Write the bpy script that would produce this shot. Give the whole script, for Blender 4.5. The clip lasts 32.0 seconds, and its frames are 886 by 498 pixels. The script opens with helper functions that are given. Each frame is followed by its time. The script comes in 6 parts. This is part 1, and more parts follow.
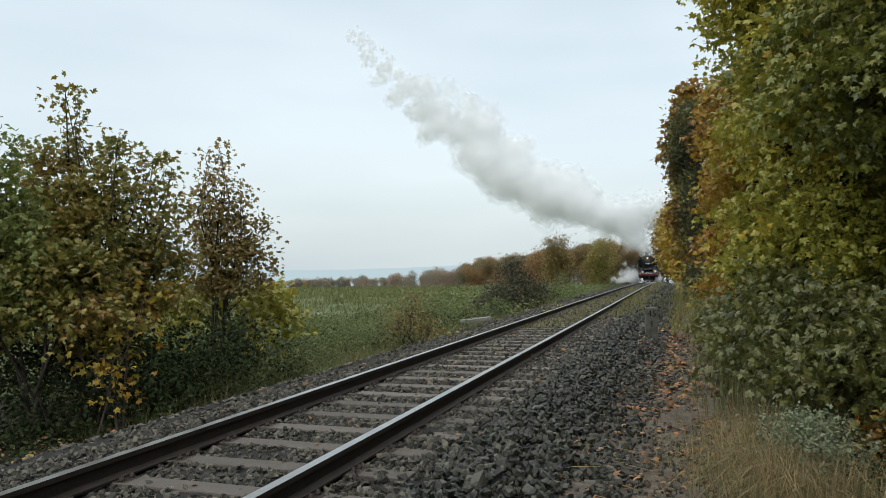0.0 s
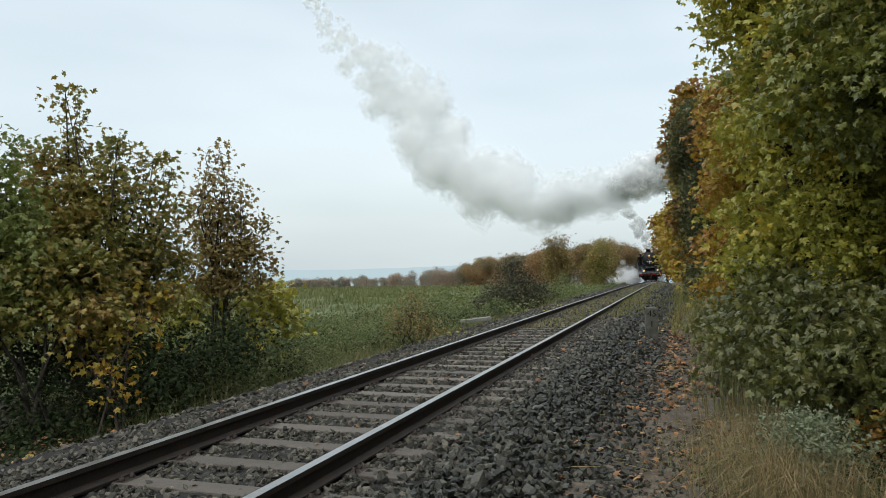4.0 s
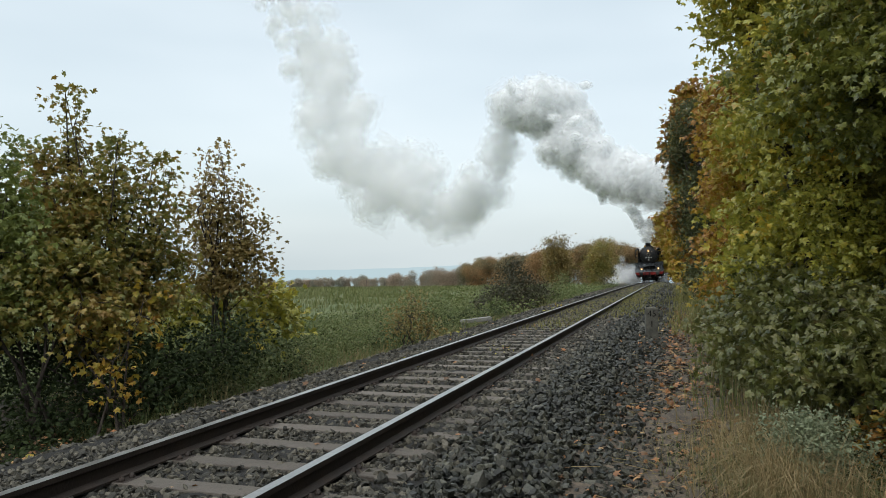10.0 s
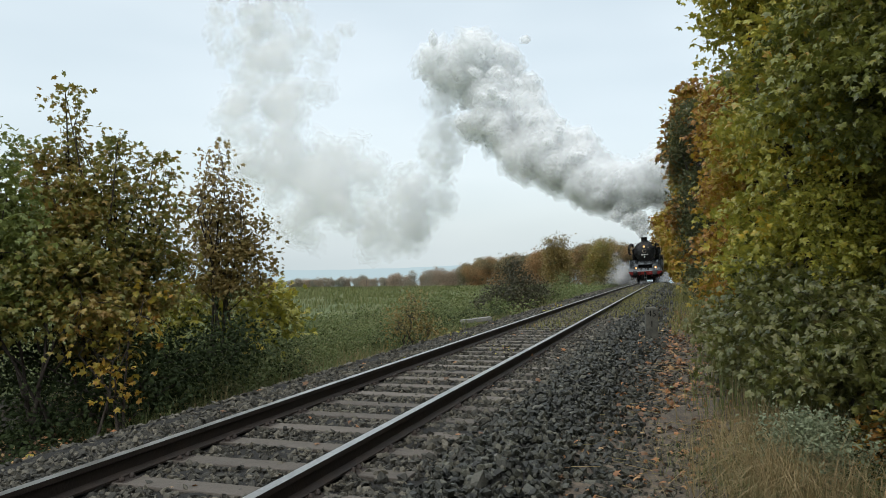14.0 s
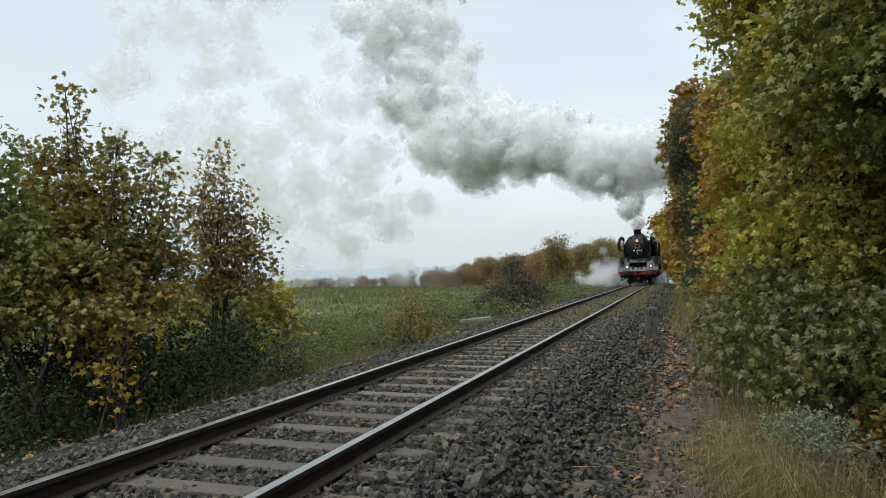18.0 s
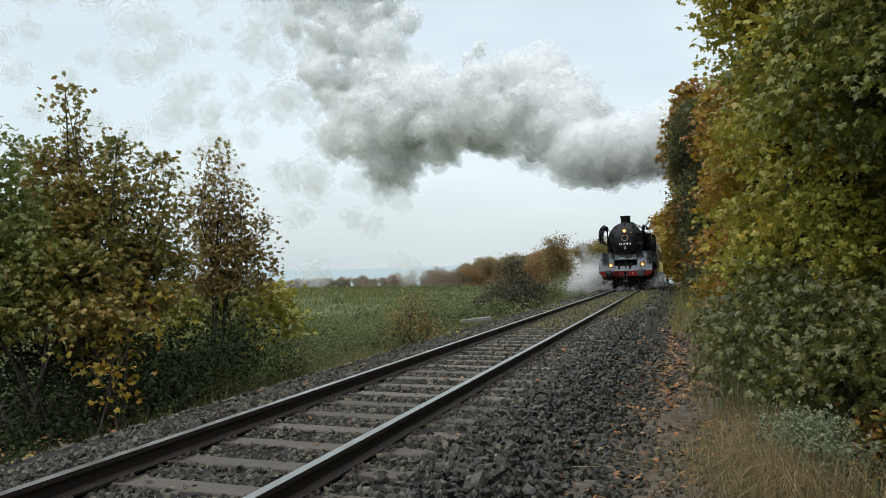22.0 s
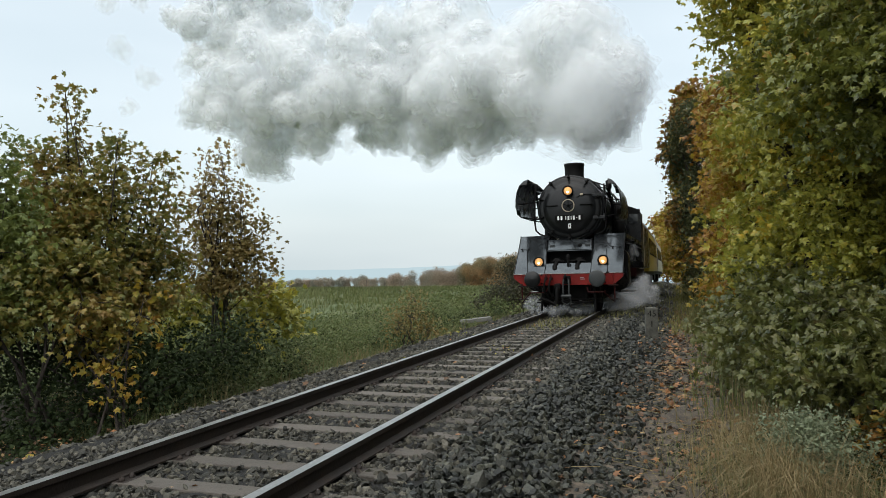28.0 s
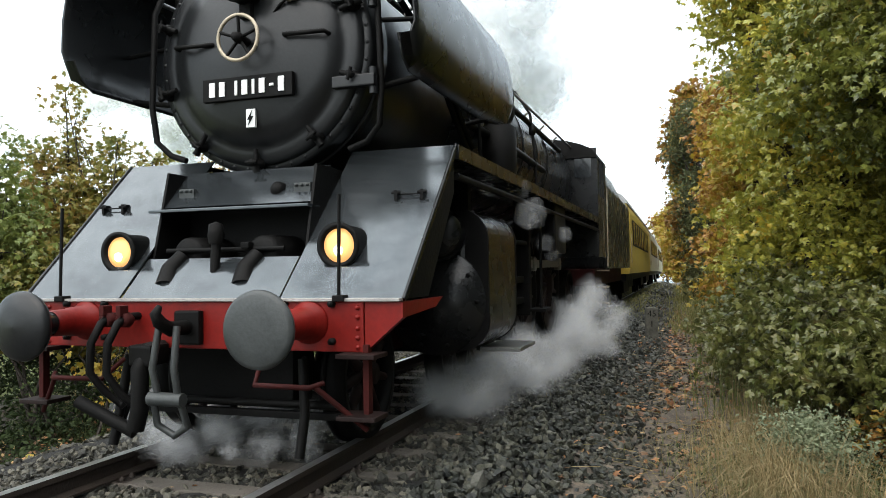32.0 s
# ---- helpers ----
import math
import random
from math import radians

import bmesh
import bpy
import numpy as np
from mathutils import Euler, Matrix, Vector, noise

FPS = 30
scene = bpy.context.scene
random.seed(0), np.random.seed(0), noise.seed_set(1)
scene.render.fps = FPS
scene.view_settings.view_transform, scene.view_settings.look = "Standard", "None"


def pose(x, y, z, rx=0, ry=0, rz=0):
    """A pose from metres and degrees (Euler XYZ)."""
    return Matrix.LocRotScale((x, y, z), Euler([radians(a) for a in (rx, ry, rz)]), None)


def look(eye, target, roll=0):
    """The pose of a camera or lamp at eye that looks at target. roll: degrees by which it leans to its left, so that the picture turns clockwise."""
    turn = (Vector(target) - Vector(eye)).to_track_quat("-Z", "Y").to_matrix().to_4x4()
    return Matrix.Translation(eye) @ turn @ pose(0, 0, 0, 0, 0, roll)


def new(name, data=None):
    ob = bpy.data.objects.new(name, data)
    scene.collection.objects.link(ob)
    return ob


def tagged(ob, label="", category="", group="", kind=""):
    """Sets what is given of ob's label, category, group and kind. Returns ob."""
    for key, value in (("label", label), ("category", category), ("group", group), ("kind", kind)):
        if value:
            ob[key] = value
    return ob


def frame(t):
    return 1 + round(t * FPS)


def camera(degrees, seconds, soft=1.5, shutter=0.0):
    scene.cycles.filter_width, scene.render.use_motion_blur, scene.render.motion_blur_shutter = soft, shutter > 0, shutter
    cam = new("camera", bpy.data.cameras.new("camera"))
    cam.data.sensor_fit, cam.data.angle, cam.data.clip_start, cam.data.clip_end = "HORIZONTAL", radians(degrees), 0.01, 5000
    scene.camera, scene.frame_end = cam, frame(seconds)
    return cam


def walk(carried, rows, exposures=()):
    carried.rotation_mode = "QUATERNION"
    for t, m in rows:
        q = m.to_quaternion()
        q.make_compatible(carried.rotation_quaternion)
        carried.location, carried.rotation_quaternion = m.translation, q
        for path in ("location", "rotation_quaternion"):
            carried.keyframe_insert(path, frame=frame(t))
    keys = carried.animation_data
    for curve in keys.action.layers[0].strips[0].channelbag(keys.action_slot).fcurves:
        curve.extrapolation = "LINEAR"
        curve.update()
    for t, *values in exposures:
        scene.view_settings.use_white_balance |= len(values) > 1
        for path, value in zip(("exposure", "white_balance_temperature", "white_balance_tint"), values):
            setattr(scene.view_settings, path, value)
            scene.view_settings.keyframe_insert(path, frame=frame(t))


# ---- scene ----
# ---------------------------------------------------------------- camera
cam = camera(62.11, 32.0, soft=0.75)
EYE = pose(0, 0, 1.379, 91.045, 0, 0)
walk(cam, [(0.0, EYE), (32.0, EYE)],
     exposures=[(0.0, 0.0), (24.0, 0.0), (28.0, 0.07), (30.0, 0.18), (31.0, 0.5), (31.6, 0.8), (32.0, 1.0)])

# ---------------------------------------------------------------- sky and sun
world = bpy.data.worlds.new("overcast_sky")
scene.world = world
world.use_nodes = True
wn, wl = world.node_tree.nodes, world.node_tree.links
wn.clear()
w_out = wn.new("ShaderNodeOutputWorld")
w_sky = wn.new("ShaderNodeTexSky")
w_sky.sky_type = "NISHITA"
w_sky.sun_disc = False
w_sky.sun_elevation = radians(56)
w_sky.sun_rotation = radians(200)
w_sky.dust_density = 4.0
w_bg = wn.new("ShaderNodeBackground")
w_bg.inputs["Strength"].default_value = 0.05
wl.new(w_sky.outputs[0], w_bg.inputs["Color"])
w_tc = wn.new("ShaderNodeTexCoord")
w_map = wn.new("ShaderNodeMapping")
w_map.inputs["Scale"].default_value = (1.0, 1.0, 3.5)
w_noise = wn.new("ShaderNodeTexNoise")
w_noise.inputs["Scale"].default_value = 1.6
w_noise.inputs["Detail"].default_value = 3.0
w_ramp = wn.new("ShaderNodeValToRGB")
w_ramp.color_ramp.elements[0].position = 0.3
w_ramp.color_ramp.elements[0].color = (0.61, 0.71, 0.745, 1)
w_ramp.color_ramp.elements[1].position = 0.7
w_ramp.color_ramp.elements[1].color = (0.80, 0.885, 0.905, 1)
w_cloud = wn.new("ShaderNodeBackground")
w_cloud.inputs["Strength"].default_value = 0.88
w_add = wn.new("ShaderNodeAddShader")
wl.new(w_tc.outputs["Generated"], w_map.inputs["Vector"])
wl.new(w_map.outputs[0], w_noise.inputs["Vector"])
wl.new(w_noise.outputs["Fac"], w_ramp.inputs["Fac"])
wl.new(w_ramp.outputs["Color"], w_cloud.inputs["Color"])
wl.new(w_bg.outputs[0], w_add.inputs[0])
wl.new(w_cloud.outputs[0], w_add.inputs[1])
wl.new(w_add.outputs[0], w_out.inputs["Surface"])
sun = new("sun", bpy.data.lights.new("sun", "SUN"))
sun.data.energy = 1.85
sun.data.angle = radians(100)
sun.data.color = (1.0, 0.97, 0.92)
sun.matrix_world = look((-12, -4, 36), (0, 8, 0))
scene.cycles.transparent_max_bounces = 160
scene.cycles.diffuse_bounces = 12
scene.cycles.max_bounces = 16

# ---------------------------------------------------------------- materials
def mat(name, colors, rough=0.8, metal=0.0, scale=6.0, bump=0.15, fine=40.0, island=False, per_object=False, spec=0.5,
        transl=0.0):
    """Noise at two scales between two or more colours; optional variation per loose piece or per object."""
    m = bpy.data.materials.new(name)
    m.use_nodes = True
    nt = m.node_tree
    nd, lk = nt.nodes, nt.links
    bsdf = nd["Principled BSDF"]
    tc = nd.new("ShaderNodeTexCoord")
    n1 = nd.new("ShaderNodeTexNoise")
    n1.inputs["Scale"].default_value = scale
    n1.inputs["Detail"].default_value = 5.0
    lk.new(tc.outputs["Object"], n1.inputs["Vector"])
    n2 = nd.new("ShaderNodeTexNoise")
    n2.inputs["Scale"].default_value = fine
    n2.inputs["Detail"].default_value = 3.0
    lk.new(tc.outputs["Object"], n2.inputs["Vector"])
    mix = nd.new("ShaderNodeMath")
    mix.operation = "MULTIPLY_ADD"
    mix.inputs[1].default_value = 0.4
    lk.new(n2.outputs["Fac"], mix.inputs[0])
    sc = nd.new("ShaderNodeMath")
    sc.operation = "MULTIPLY"
    sc.inputs[1].default_value = 0.6
    lk.new(n1.outputs["Fac"], sc.inputs[0])
    lk.new(sc.outputs[0], mix.inputs[2])
    fac = mix.outputs[0]
    lo, hi = 0.32, 0.68
    if island or per_object:
        src = nd.new("ShaderNodeNewGeometry").outputs["Random Per Island"] if island else nd.new("ShaderNodeObjectInfo").outputs["Random"]
        ma = nd.new("ShaderNodeMath")
        ma.operation = "MULTIPLY_ADD"
        ma.inputs[1].default_value = 0.42 if transl and island else 0.75
        lk.new(src, ma.inputs[0])
        sb = nd.new("ShaderNodeMath")
        sb.operation = "MULTIPLY_ADD"
        sb.inputs[1].default_value = 1.7 if transl and island else 0.9
        sb.inputs[2].default_value = -0.56 if transl and island else -0.32
        lk.new(fac, sb.inputs[0])
        lk.new(sb.outputs[0], ma.inputs[2])
        fac = ma.outputs[0]
        lo, hi = 0.05, 0.95
    ramp = nd.new("ShaderNodeValToRGB")
    els = ramp.color_ramp.elements
    k = len(colors)
    while len(els) < k:
        els.new(0.5)
    for i, c in enumerate(colors):
        els[i].position = lo + (hi - lo) * i / max(1, k - 1)
        els[i].color = (*c, 1)
    lk.new(fac, ramp.inputs["Fac"])
    lk.new(ramp.outputs["Color"], bsdf.inputs["Base Color"])
    bsdf.inputs["Roughness"].default_value = rough
    bsdf.inputs["Metallic"].default_value = metal
    bsdf.inputs["Specular IOR Level"].default_value = spec
    if rough > 0.2:
        rr = nd.new("ShaderNodeMapRange")
        rr.inputs["To Min"].default_value = max(0.05, rough - 0.12)
        rr.inputs["To Max"].default_value = min(1.0, rough + 0.12)
        lk.new(n1.outputs["Fac"], rr.inputs["Value"])
        lk.new(rr.outputs[0], bsdf.inputs["Roughness"])
    if bump:
        b = nd.new("ShaderNodeBump")
        b.inputs["Strength"].default_value = bump
        b.inputs["Distance"].default_value = 0.02
        lk.new(n2.outputs["Fac"], b.inputs["Height"])
        lk.new(b.outputs[0], bsdf.inputs["Normal"])
    if transl:
        tr = nd.new("ShaderNodeBsdfTranslucent")
        lk.new(ramp.outputs["Color"], tr.inputs["Color"])
        ms = nd.new("ShaderNodeMixShader")
        ms.inputs[0].default_value = transl
        lk.new(bsdf.outputs[0], ms.inputs[1])
        lk.new(tr.outputs[0], ms.inputs[2])
        lk.new(ms.outputs[0], nd["Material Output"].inputs["Surface"])
    return m


def glow(name, color, strength):
    m = bpy.data.materials.new(name)
    m.use_nodes = True
    b = m.node_tree.nodes["Principled BSDF"]
    b.inputs["Base Color"].default_value = (*color, 1)
    b.inputs["Emission Color"].default_value = (*color, 1)
    b.inputs["Emission Strength"].default_value = strength
    return m


def smoke_mat(name, color, dense, spread, scale, through_light=0.35):
    """Loose vapour: white scattering surface, thinned by cloudy noise."""
    m = bpy.data.materials.new(name)
    m.use_nodes = True
    nd, lk = m.node_tree.nodes, m.node_tree.links
    nd.remove(nd["Principled BSDF"])
    tc = nd.new("ShaderNodeTexCoord")
    n = nd.new("ShaderNodeTexNoise")
    n.inputs["Scale"].default_value = scale
    n.inputs["Detail"].default_value = 3.0
    lk.new(tc.outputs["Object"], n.inputs["Vector"])
    mr = nd.new("ShaderNodeMapRange")
    mr.inputs["From Min"].default_value = 0.3
    mr.inputs["From Max"].default_value = 0.7
    mr.inputs["To Min"].default_value = max(0.0, dense - spread)
    mr.inputs["To Max"].default_value = min(1.0, dense + spread)
    lk.new(n.outputs["Fac"], mr.inputs["Value"])
    df = nd.new("ShaderNodeBsdfDiffuse")
    df.inputs["Color"].default_value = (*color, 1)
    tl = nd.new("ShaderNodeBsdfTranslucent")
    tl.inputs["Color"].default_value = (*color, 1)
    sm = nd.new("ShaderNodeMixShader")
    sm.inputs[0].default_value = through_light
    lk.new(df.outputs[0], sm.inputs[1])
    lk.new(tl.outputs[0], sm.inputs[2])
    tp = nd.new("ShaderNodeBsdfTransparent")
    mx = nd.new("ShaderNodeMixShader")
    lk.new(mr.outputs[0], mx.inputs[0])
    lk.new(tp.outputs[0], mx.inputs[1])
    lk.new(sm.outputs[0], mx.inputs[2])
    lk.new(mx.outputs[0], nd["Material Output"].inputs["Surface"])
    return m


M_STONE = mat("ballast_stone", [(0.014, 0.014, 0.011), (0.05, 0.048, 0.037), (0.15, 0.138, 0.105)], 0.75, scale=14, fine=90, bump=0.5, island=True)
M_STONE_WET = mat("fresh_wet_ballast_stone", [(0.005, 0.007, 0.006), (0.016, 0.018, 0.013), (0.035, 0.037, 0.027), (0.11, 0.108, 0.08)], 0.5, scale=14, fine=90, bump=0.5, island=True)
# Bed under the stones; the shade of their gaps is in its near-black.
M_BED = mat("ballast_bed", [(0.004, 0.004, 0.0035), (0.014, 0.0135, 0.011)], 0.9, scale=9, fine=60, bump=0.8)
M_EARTH = mat("grassy_earth", [(0.045, 0.065, 0.02), (0.085, 0.11, 0.035), (0.13, 0.125, 0.055)], 0.95, scale=0.35, fine=7, bump=0.8)
# Bare dark soil under the trees, taken darker to hold their shade.
M_SOIL = mat("bare_soil_painted_shade", [(0.012, 0.01, 0.007), (0.03, 0.024, 0.016), (0.05, 0.036, 0.022)], 0.95, scale=4, fine=40, bump=0.8)
M_PATH = mat("path_soil", [(0.04, 0.034, 0.027), (0.09, 0.074, 0.057), (0.18, 0.14, 0.10)], 0.95, scale=7, fine=50, bump=0.6)
M_RAIL = mat("rusty_rail_steel", [(0.022, 0.018, 0.016), (0.05, 0.036, 0.028)], 0.65, 0.3, scale=5, fine=60, bump=0.2)
M_HEAD = mat("polished_rail_head", [(0.30, 0.30, 0.30), (0.46, 0.46, 0.455)], 0.38, 0.9, scale=3, fine=40, bump=0.03)
M_SLEEPER = mat("weathered_sleeper", [(0.075, 0.066, 0.056), (0.12, 0.106, 0.09), (0.17, 0.155, 0.135)], 0.9, scale=5, fine=45, bump=0.5, per_object=True)
M_BLACK = mat("black_engine_paint", [(0.006, 0.0065, 0.007), (0.012, 0.0125, 0.013)], 0.27, scale=3, fine=30, bump=0.03, spec=0.3)
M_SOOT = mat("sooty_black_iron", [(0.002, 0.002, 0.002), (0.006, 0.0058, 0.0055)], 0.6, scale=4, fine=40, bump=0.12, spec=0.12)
M_SMOKEBOX = mat("matt_black_smokebox", [(0.006, 0.0065, 0.007), (0.012, 0.013, 0.014)], 0.34, scale=3, fine=35, bump=0.05, spec=0.35)
M_GREY = mat("wet_grey_apron_plate", [(0.055, 0.063, 0.07), (0.085, 0.097, 0.105), (0.11, 0.122, 0.13)], 0.14, 0.75, scale=1.7, fine=6, bump=0.015)
M_GREYD = mat("dark_grey_buffer_steel", [(0.026, 0.03, 0.03), (0.05, 0.055, 0.055)], 0.5, 0.2, scale=5, fine=40, bump=0.08)
M_RED = mat("red_buffer_beam_paint", [(0.11, 0.005, 0.0035), (0.20, 0.0095, 0.0065)], 0.45, scale=4, fine=30, bump=0.05, spec=0.25)
M_REDD = mat("dull_red_frame_paint", [(0.02, 0.004, 0.0035), (0.05, 0.007, 0.006)], 0.65, scale=4, fine=30, bump=0.08, spec=0.15)
M_STEEL = mat("bare_oily_steel", [(0.16, 0.16, 0.155), (0.30, 0.30, 0.29)], 0.4, 0.7, scale=6, fine=40, bump=0.05)
M_BRASS = mat("pale_brass", [(0.30, 0.25, 0.18), (0.42, 0.36, 0.27)], 0.4, 0.4, scale=6, fine=40, bump=0.03)
M_EDGE = mat("worn_pale_edge", [(0.22, 0.21, 0.20), (0.36, 0.35, 0.33)], 0.5, scale=6, fine=40, bump=0.02)
M_WHITE = mat("white_paint", [(0.70, 0.71, 0.70), (0.8, 0.81, 0.8)], 0.5, scale=6, fine=40, bump=0.02)
M_YELLOW = mat("ochre_yellow_coach_paint", [(0.42, 0.30, 0.045), (0.55, 0.40, 0.07)], 0.42, scale=1.2, fine=14, bump=0.02)
M_CREAM = mat("dull_beige_coach_paint", [(0.30, 0.27, 0.17), (0.40, 0.36, 0.24)], 0.45, scale=1.2, fine=14, bump=0.02)
M_ROOF = mat("grey_coach_roof", [(0.22, 0.225, 0.23), (0.33, 0.335, 0.34)], 0.5, scale=1.5, fine=14, bump=0.04)
M_GLASS = mat("dark_window_glass", [(0.012, 0.014, 0.016), (0.02, 0.023, 0.026)], 0.08, scale=1, fine=10, bump=0.0, spec=0.8)
M_STONEPOST = mat("dark_lichened_post", [(0.05, 0.05, 0.042), (0.10, 0.10, 0.085), (0.16, 0.155, 0.13)], 0.9, scale=9, fine=60, bump=0.35)
M_CONCRETE = mat("lichened_concrete", [(0.13, 0.13, 0.12), (0.22, 0.22, 0.20), (0.30, 0.29, 0.26)], 0.9, scale=9, fine=60, bump=0.35)
M_BARK = mat("brown_bark", [(0.022, 0.017, 0.013), (0.055, 0.044, 0.034)], 0.95, scale=12, fine=60, bump=0.6)
M_LAMP = glow("warm_lamp_glow", (1.0, 0.5, 0.17), 0.36)
M_FILAMENT = glow("bright_filament", (1.0, 0.8, 0.5), 5.0)
M_SMOKE = smoke_mat("engine_smoke", (0.93, 0.945, 0.95), 0.3, 0.15, 1.6, 0.48)
M_SMOKE_THIN = smoke_mat("thin_engine_smoke", (0.93, 0.945, 0.95), 0.1, 0.075, 2.2, 0.48)
M_OLD = smoke_mat("old_engine_smoke", (0.93, 0.945, 0.95), 0.095, 0.055, 1.3, 0.46)
M_OLD_THIN = smoke_mat("old_thin_engine_smoke", (0.93, 0.945, 0.95), 0.04, 0.036, 1.6, 0.46)
M_UNDER = mat("grimy_wheel_paint", [(0.008, 0.005, 0.0045), (0.018, 0.008, 0.007)], 0.6, scale=4, fine=30, bump=0.1, spec=0.2)
M_STEAM = smoke_mat("white_steam", (0.92, 0.93, 0.94), 0.07, 0.05, 1.8, 0.5)
M_STEAM_THIN = smoke_mat("thin_white_steam", (0.92, 0.93, 0.94), 0.025, 0.025, 2.4, 0.5)

G1, G2, G3 = (0.05, 0.068, 0.016), (0.105, 0.125, 0.026), (0.18, 0.18, 0.036)
Y1, Y2, O1, O2, B1 = (0.30, 0.26, 0.04), (0.38, 0.27, 0.03), (0.34, 0.17, 0.025), (0.20, 0.095, 0.02), (0.085, 0.05, 0.025)
M_LEAF_GREEN = mat("green_maple_leaf", [(0.035, 0.045, 0.014), (0.06, 0.075, 0.018), (0.10, 0.115, 0.028), (0.14, 0.14, 0.038), (0.12, 0.13, 0.032), (0.20, 0.19, 0.075), (0.19, 0.12, 0.04)], 0.3, scale=3, fine=30, bump=0.1, island=True, transl=0.27)
M_LEAF_OLIVE = mat("olive_yellow_maple_leaf", [(0.08, 0.105, 0.022), (0.16, 0.18, 0.034), (0.32, 0.315, 0.052), (0.42, 0.38, 0.06), (0.25, 0.26, 0.045), (0.36, 0.345, 0.052), (0.47, 0.39, 0.055), (0.48, 0.33, 0.035), (0.44, 0.22, 0.03)], 0.36, scale=0.8, fine=20, bump=0.1, island=True, transl=0.3)
M_LEAF_MIX = mat("mixed_olive_brown_maple_leaf", [(0.07, 0.095, 0.026), (0.13, 0.145, 0.034), (0.185, 0.185, 0.04), (0.25, 0.21, 0.047), (0.29, 0.20, 0.044), (0.22, 0.13, 0.036), (0.15, 0.16, 0.034)], 0.42, scale=0.7, fine=14, bump=0.1, island=True, transl=0.34)
M_WEED = mat("rank_weed_leaf", [(0.05, 0.075, 0.024), (0.10, 0.135, 0.04), (0.15, 0.175, 0.06), (0.20, 0.18, 0.085)], 0.65, scale=0.6, fine=12, bump=0.1, island=True, transl=0.25)
# Darker version of the olive maple leaf; canopy shade is in the colour.
M_LEAF_SHADE = mat("maple_leaf_painted_shade", [(0.035, 0.048, 0.014), (0.07, 0.09, 0.02), (0.13, 0.15, 0.03), (0.22, 0.225, 0.042), (0.13, 0.15, 0.03), (0.26, 0.25, 0.045), O1], 0.32, scale=0.8, fine=20, bump=0.1, island=True, transl=0.25)
M_LEAF_LIGHT = mat("light_green_leaf", [(0.09, 0.125, 0.033), (0.15, 0.19, 0.05), (0.205, 0.24, 0.06), (0.28, 0.29, 0.075)], 0.42, scale=1.2, fine=20, bump=0.1, island=True, transl=0.34)
M_LEAF_YELLOW = mat("yellow_autumn_leaf", [G3, Y1, Y2, O1, O2], 0.5, scale=1.5, fine=20, bump=0.1, island=True, transl=0.35)
M_LEAF_ORANGE = mat("orange_autumn_leaf", [G2, Y1, O1, O2, B1], 0.5, scale=0.8, fine=10, bump=0.1, island=True, transl=0.27)
M_LEAF_BROWN = mat("reddish_brown_leaf", [(0.14, 0.135, 0.04), (0.20, 0.16, 0.05), (0.25, 0.17, 0.05), (0.20, 0.19, 0.05)], 0.5, scale=2, fine=20, bump=0.1, island=True, transl=0.3)
# Green leaf lowered in tone, so the hollow's shade sits in the colour.
M_LEAF_DARK = mat("green_leaf_darkened_for_shade", [(0.012, 0.019, 0.008), (0.026, 0.04, 0.013), (0.05, 0.07, 0.022)], 0.75, scale=2, fine=20, bump=0.1, island=True, transl=0.12, spec=0.2)
# Leaves of the added wood, with shade put into their dark green.
M_WOOD = mat("painted_shade_leaf", [(0.02, 0.03, 0.01), (0.04, 0.055, 0.018), (0.07, 0.075, 0.025)], 0.6, scale=0.8, fine=8, bump=0.0, island=True)
M_LEAF_GREY = mat("grey_green_weed_leaf", [(0.12, 0.15, 0.085), (0.19, 0.225, 0.13), (0.26, 0.28, 0.17)], 0.6, scale=2, fine=20, bump=0.1, island=True, transl=0.25)
# Far leaves, their tones greyed a little to stand for haze.
M_FAR = mat("far_autumn_foliage", [(0.12, 0.13, 0.08), (0.17, 0.165, 0.09), (0.36, 0.21, 0.09), (0.15, 0.16, 0.095), (0.30, 0.23, 0.10), (0.27, 0.15, 0.08)], 0.85, scale=0.12, fine=1.5, bump=0.0, per_object=True, transl=0.2)
M_FOREST = mat("dark_forest_leaf", [(0.045, 0.055, 0.024), (0.075, 0.09, 0.035), (0.11, 0.12, 0.045), (0.15, 0.11, 0.045)], 0.6, scale=0.8, fine=10, bump=0.0, island=True, transl=0.2)
M_HAW = mat("dark_brownish_hawthorn_leaf", [(0.025, 0.03, 0.014), (0.05, 0.05, 0.022), (0.085, 0.062, 0.028)], 0.6, scale=0.9, fine=10, bump=0.0, island=True, transl=0.2)
# Farthest trees: air haze is mixed into these pale leaf colours.
M_FAR2 = mat("far_foliage_painted_haze", [(0.23, 0.245, 0.205), (0.27, 0.25, 0.19), (0.34, 0.26, 0.19), (0.22, 0.24, 0.21)], 0.9, scale=0.1, fine=1.2, bump=0.0, per_object=True)
M_GRASS = mat("green_grass", [(0.07, 0.095, 0.028), (0.13, 0.15, 0.048), (0.21, 0.20, 0.09)], 0.7, scale=0.5, fine=8, bump=0.0, island=True, transl=0.25)
M_STRAW = mat("dry_straw_grass", [(0.12, 0.10, 0.045), (0.20, 0.17, 0.07), (0.30, 0.22, 0.11), (0.42, 0.34, 0.19)], 0.65, scale=1, fine=9, bump=0.0, island=True, transl=0.25)
M_VERGE = mat("yellow_green_verge_grass", [(0.10, 0.11, 0.035), (0.17, 0.175, 0.05), (0.25, 0.23, 0.075), (0.30, 0.24, 0.10)], 0.65, scale=0.6, fine=9, bump=0.0, island=True, transl=0.25)
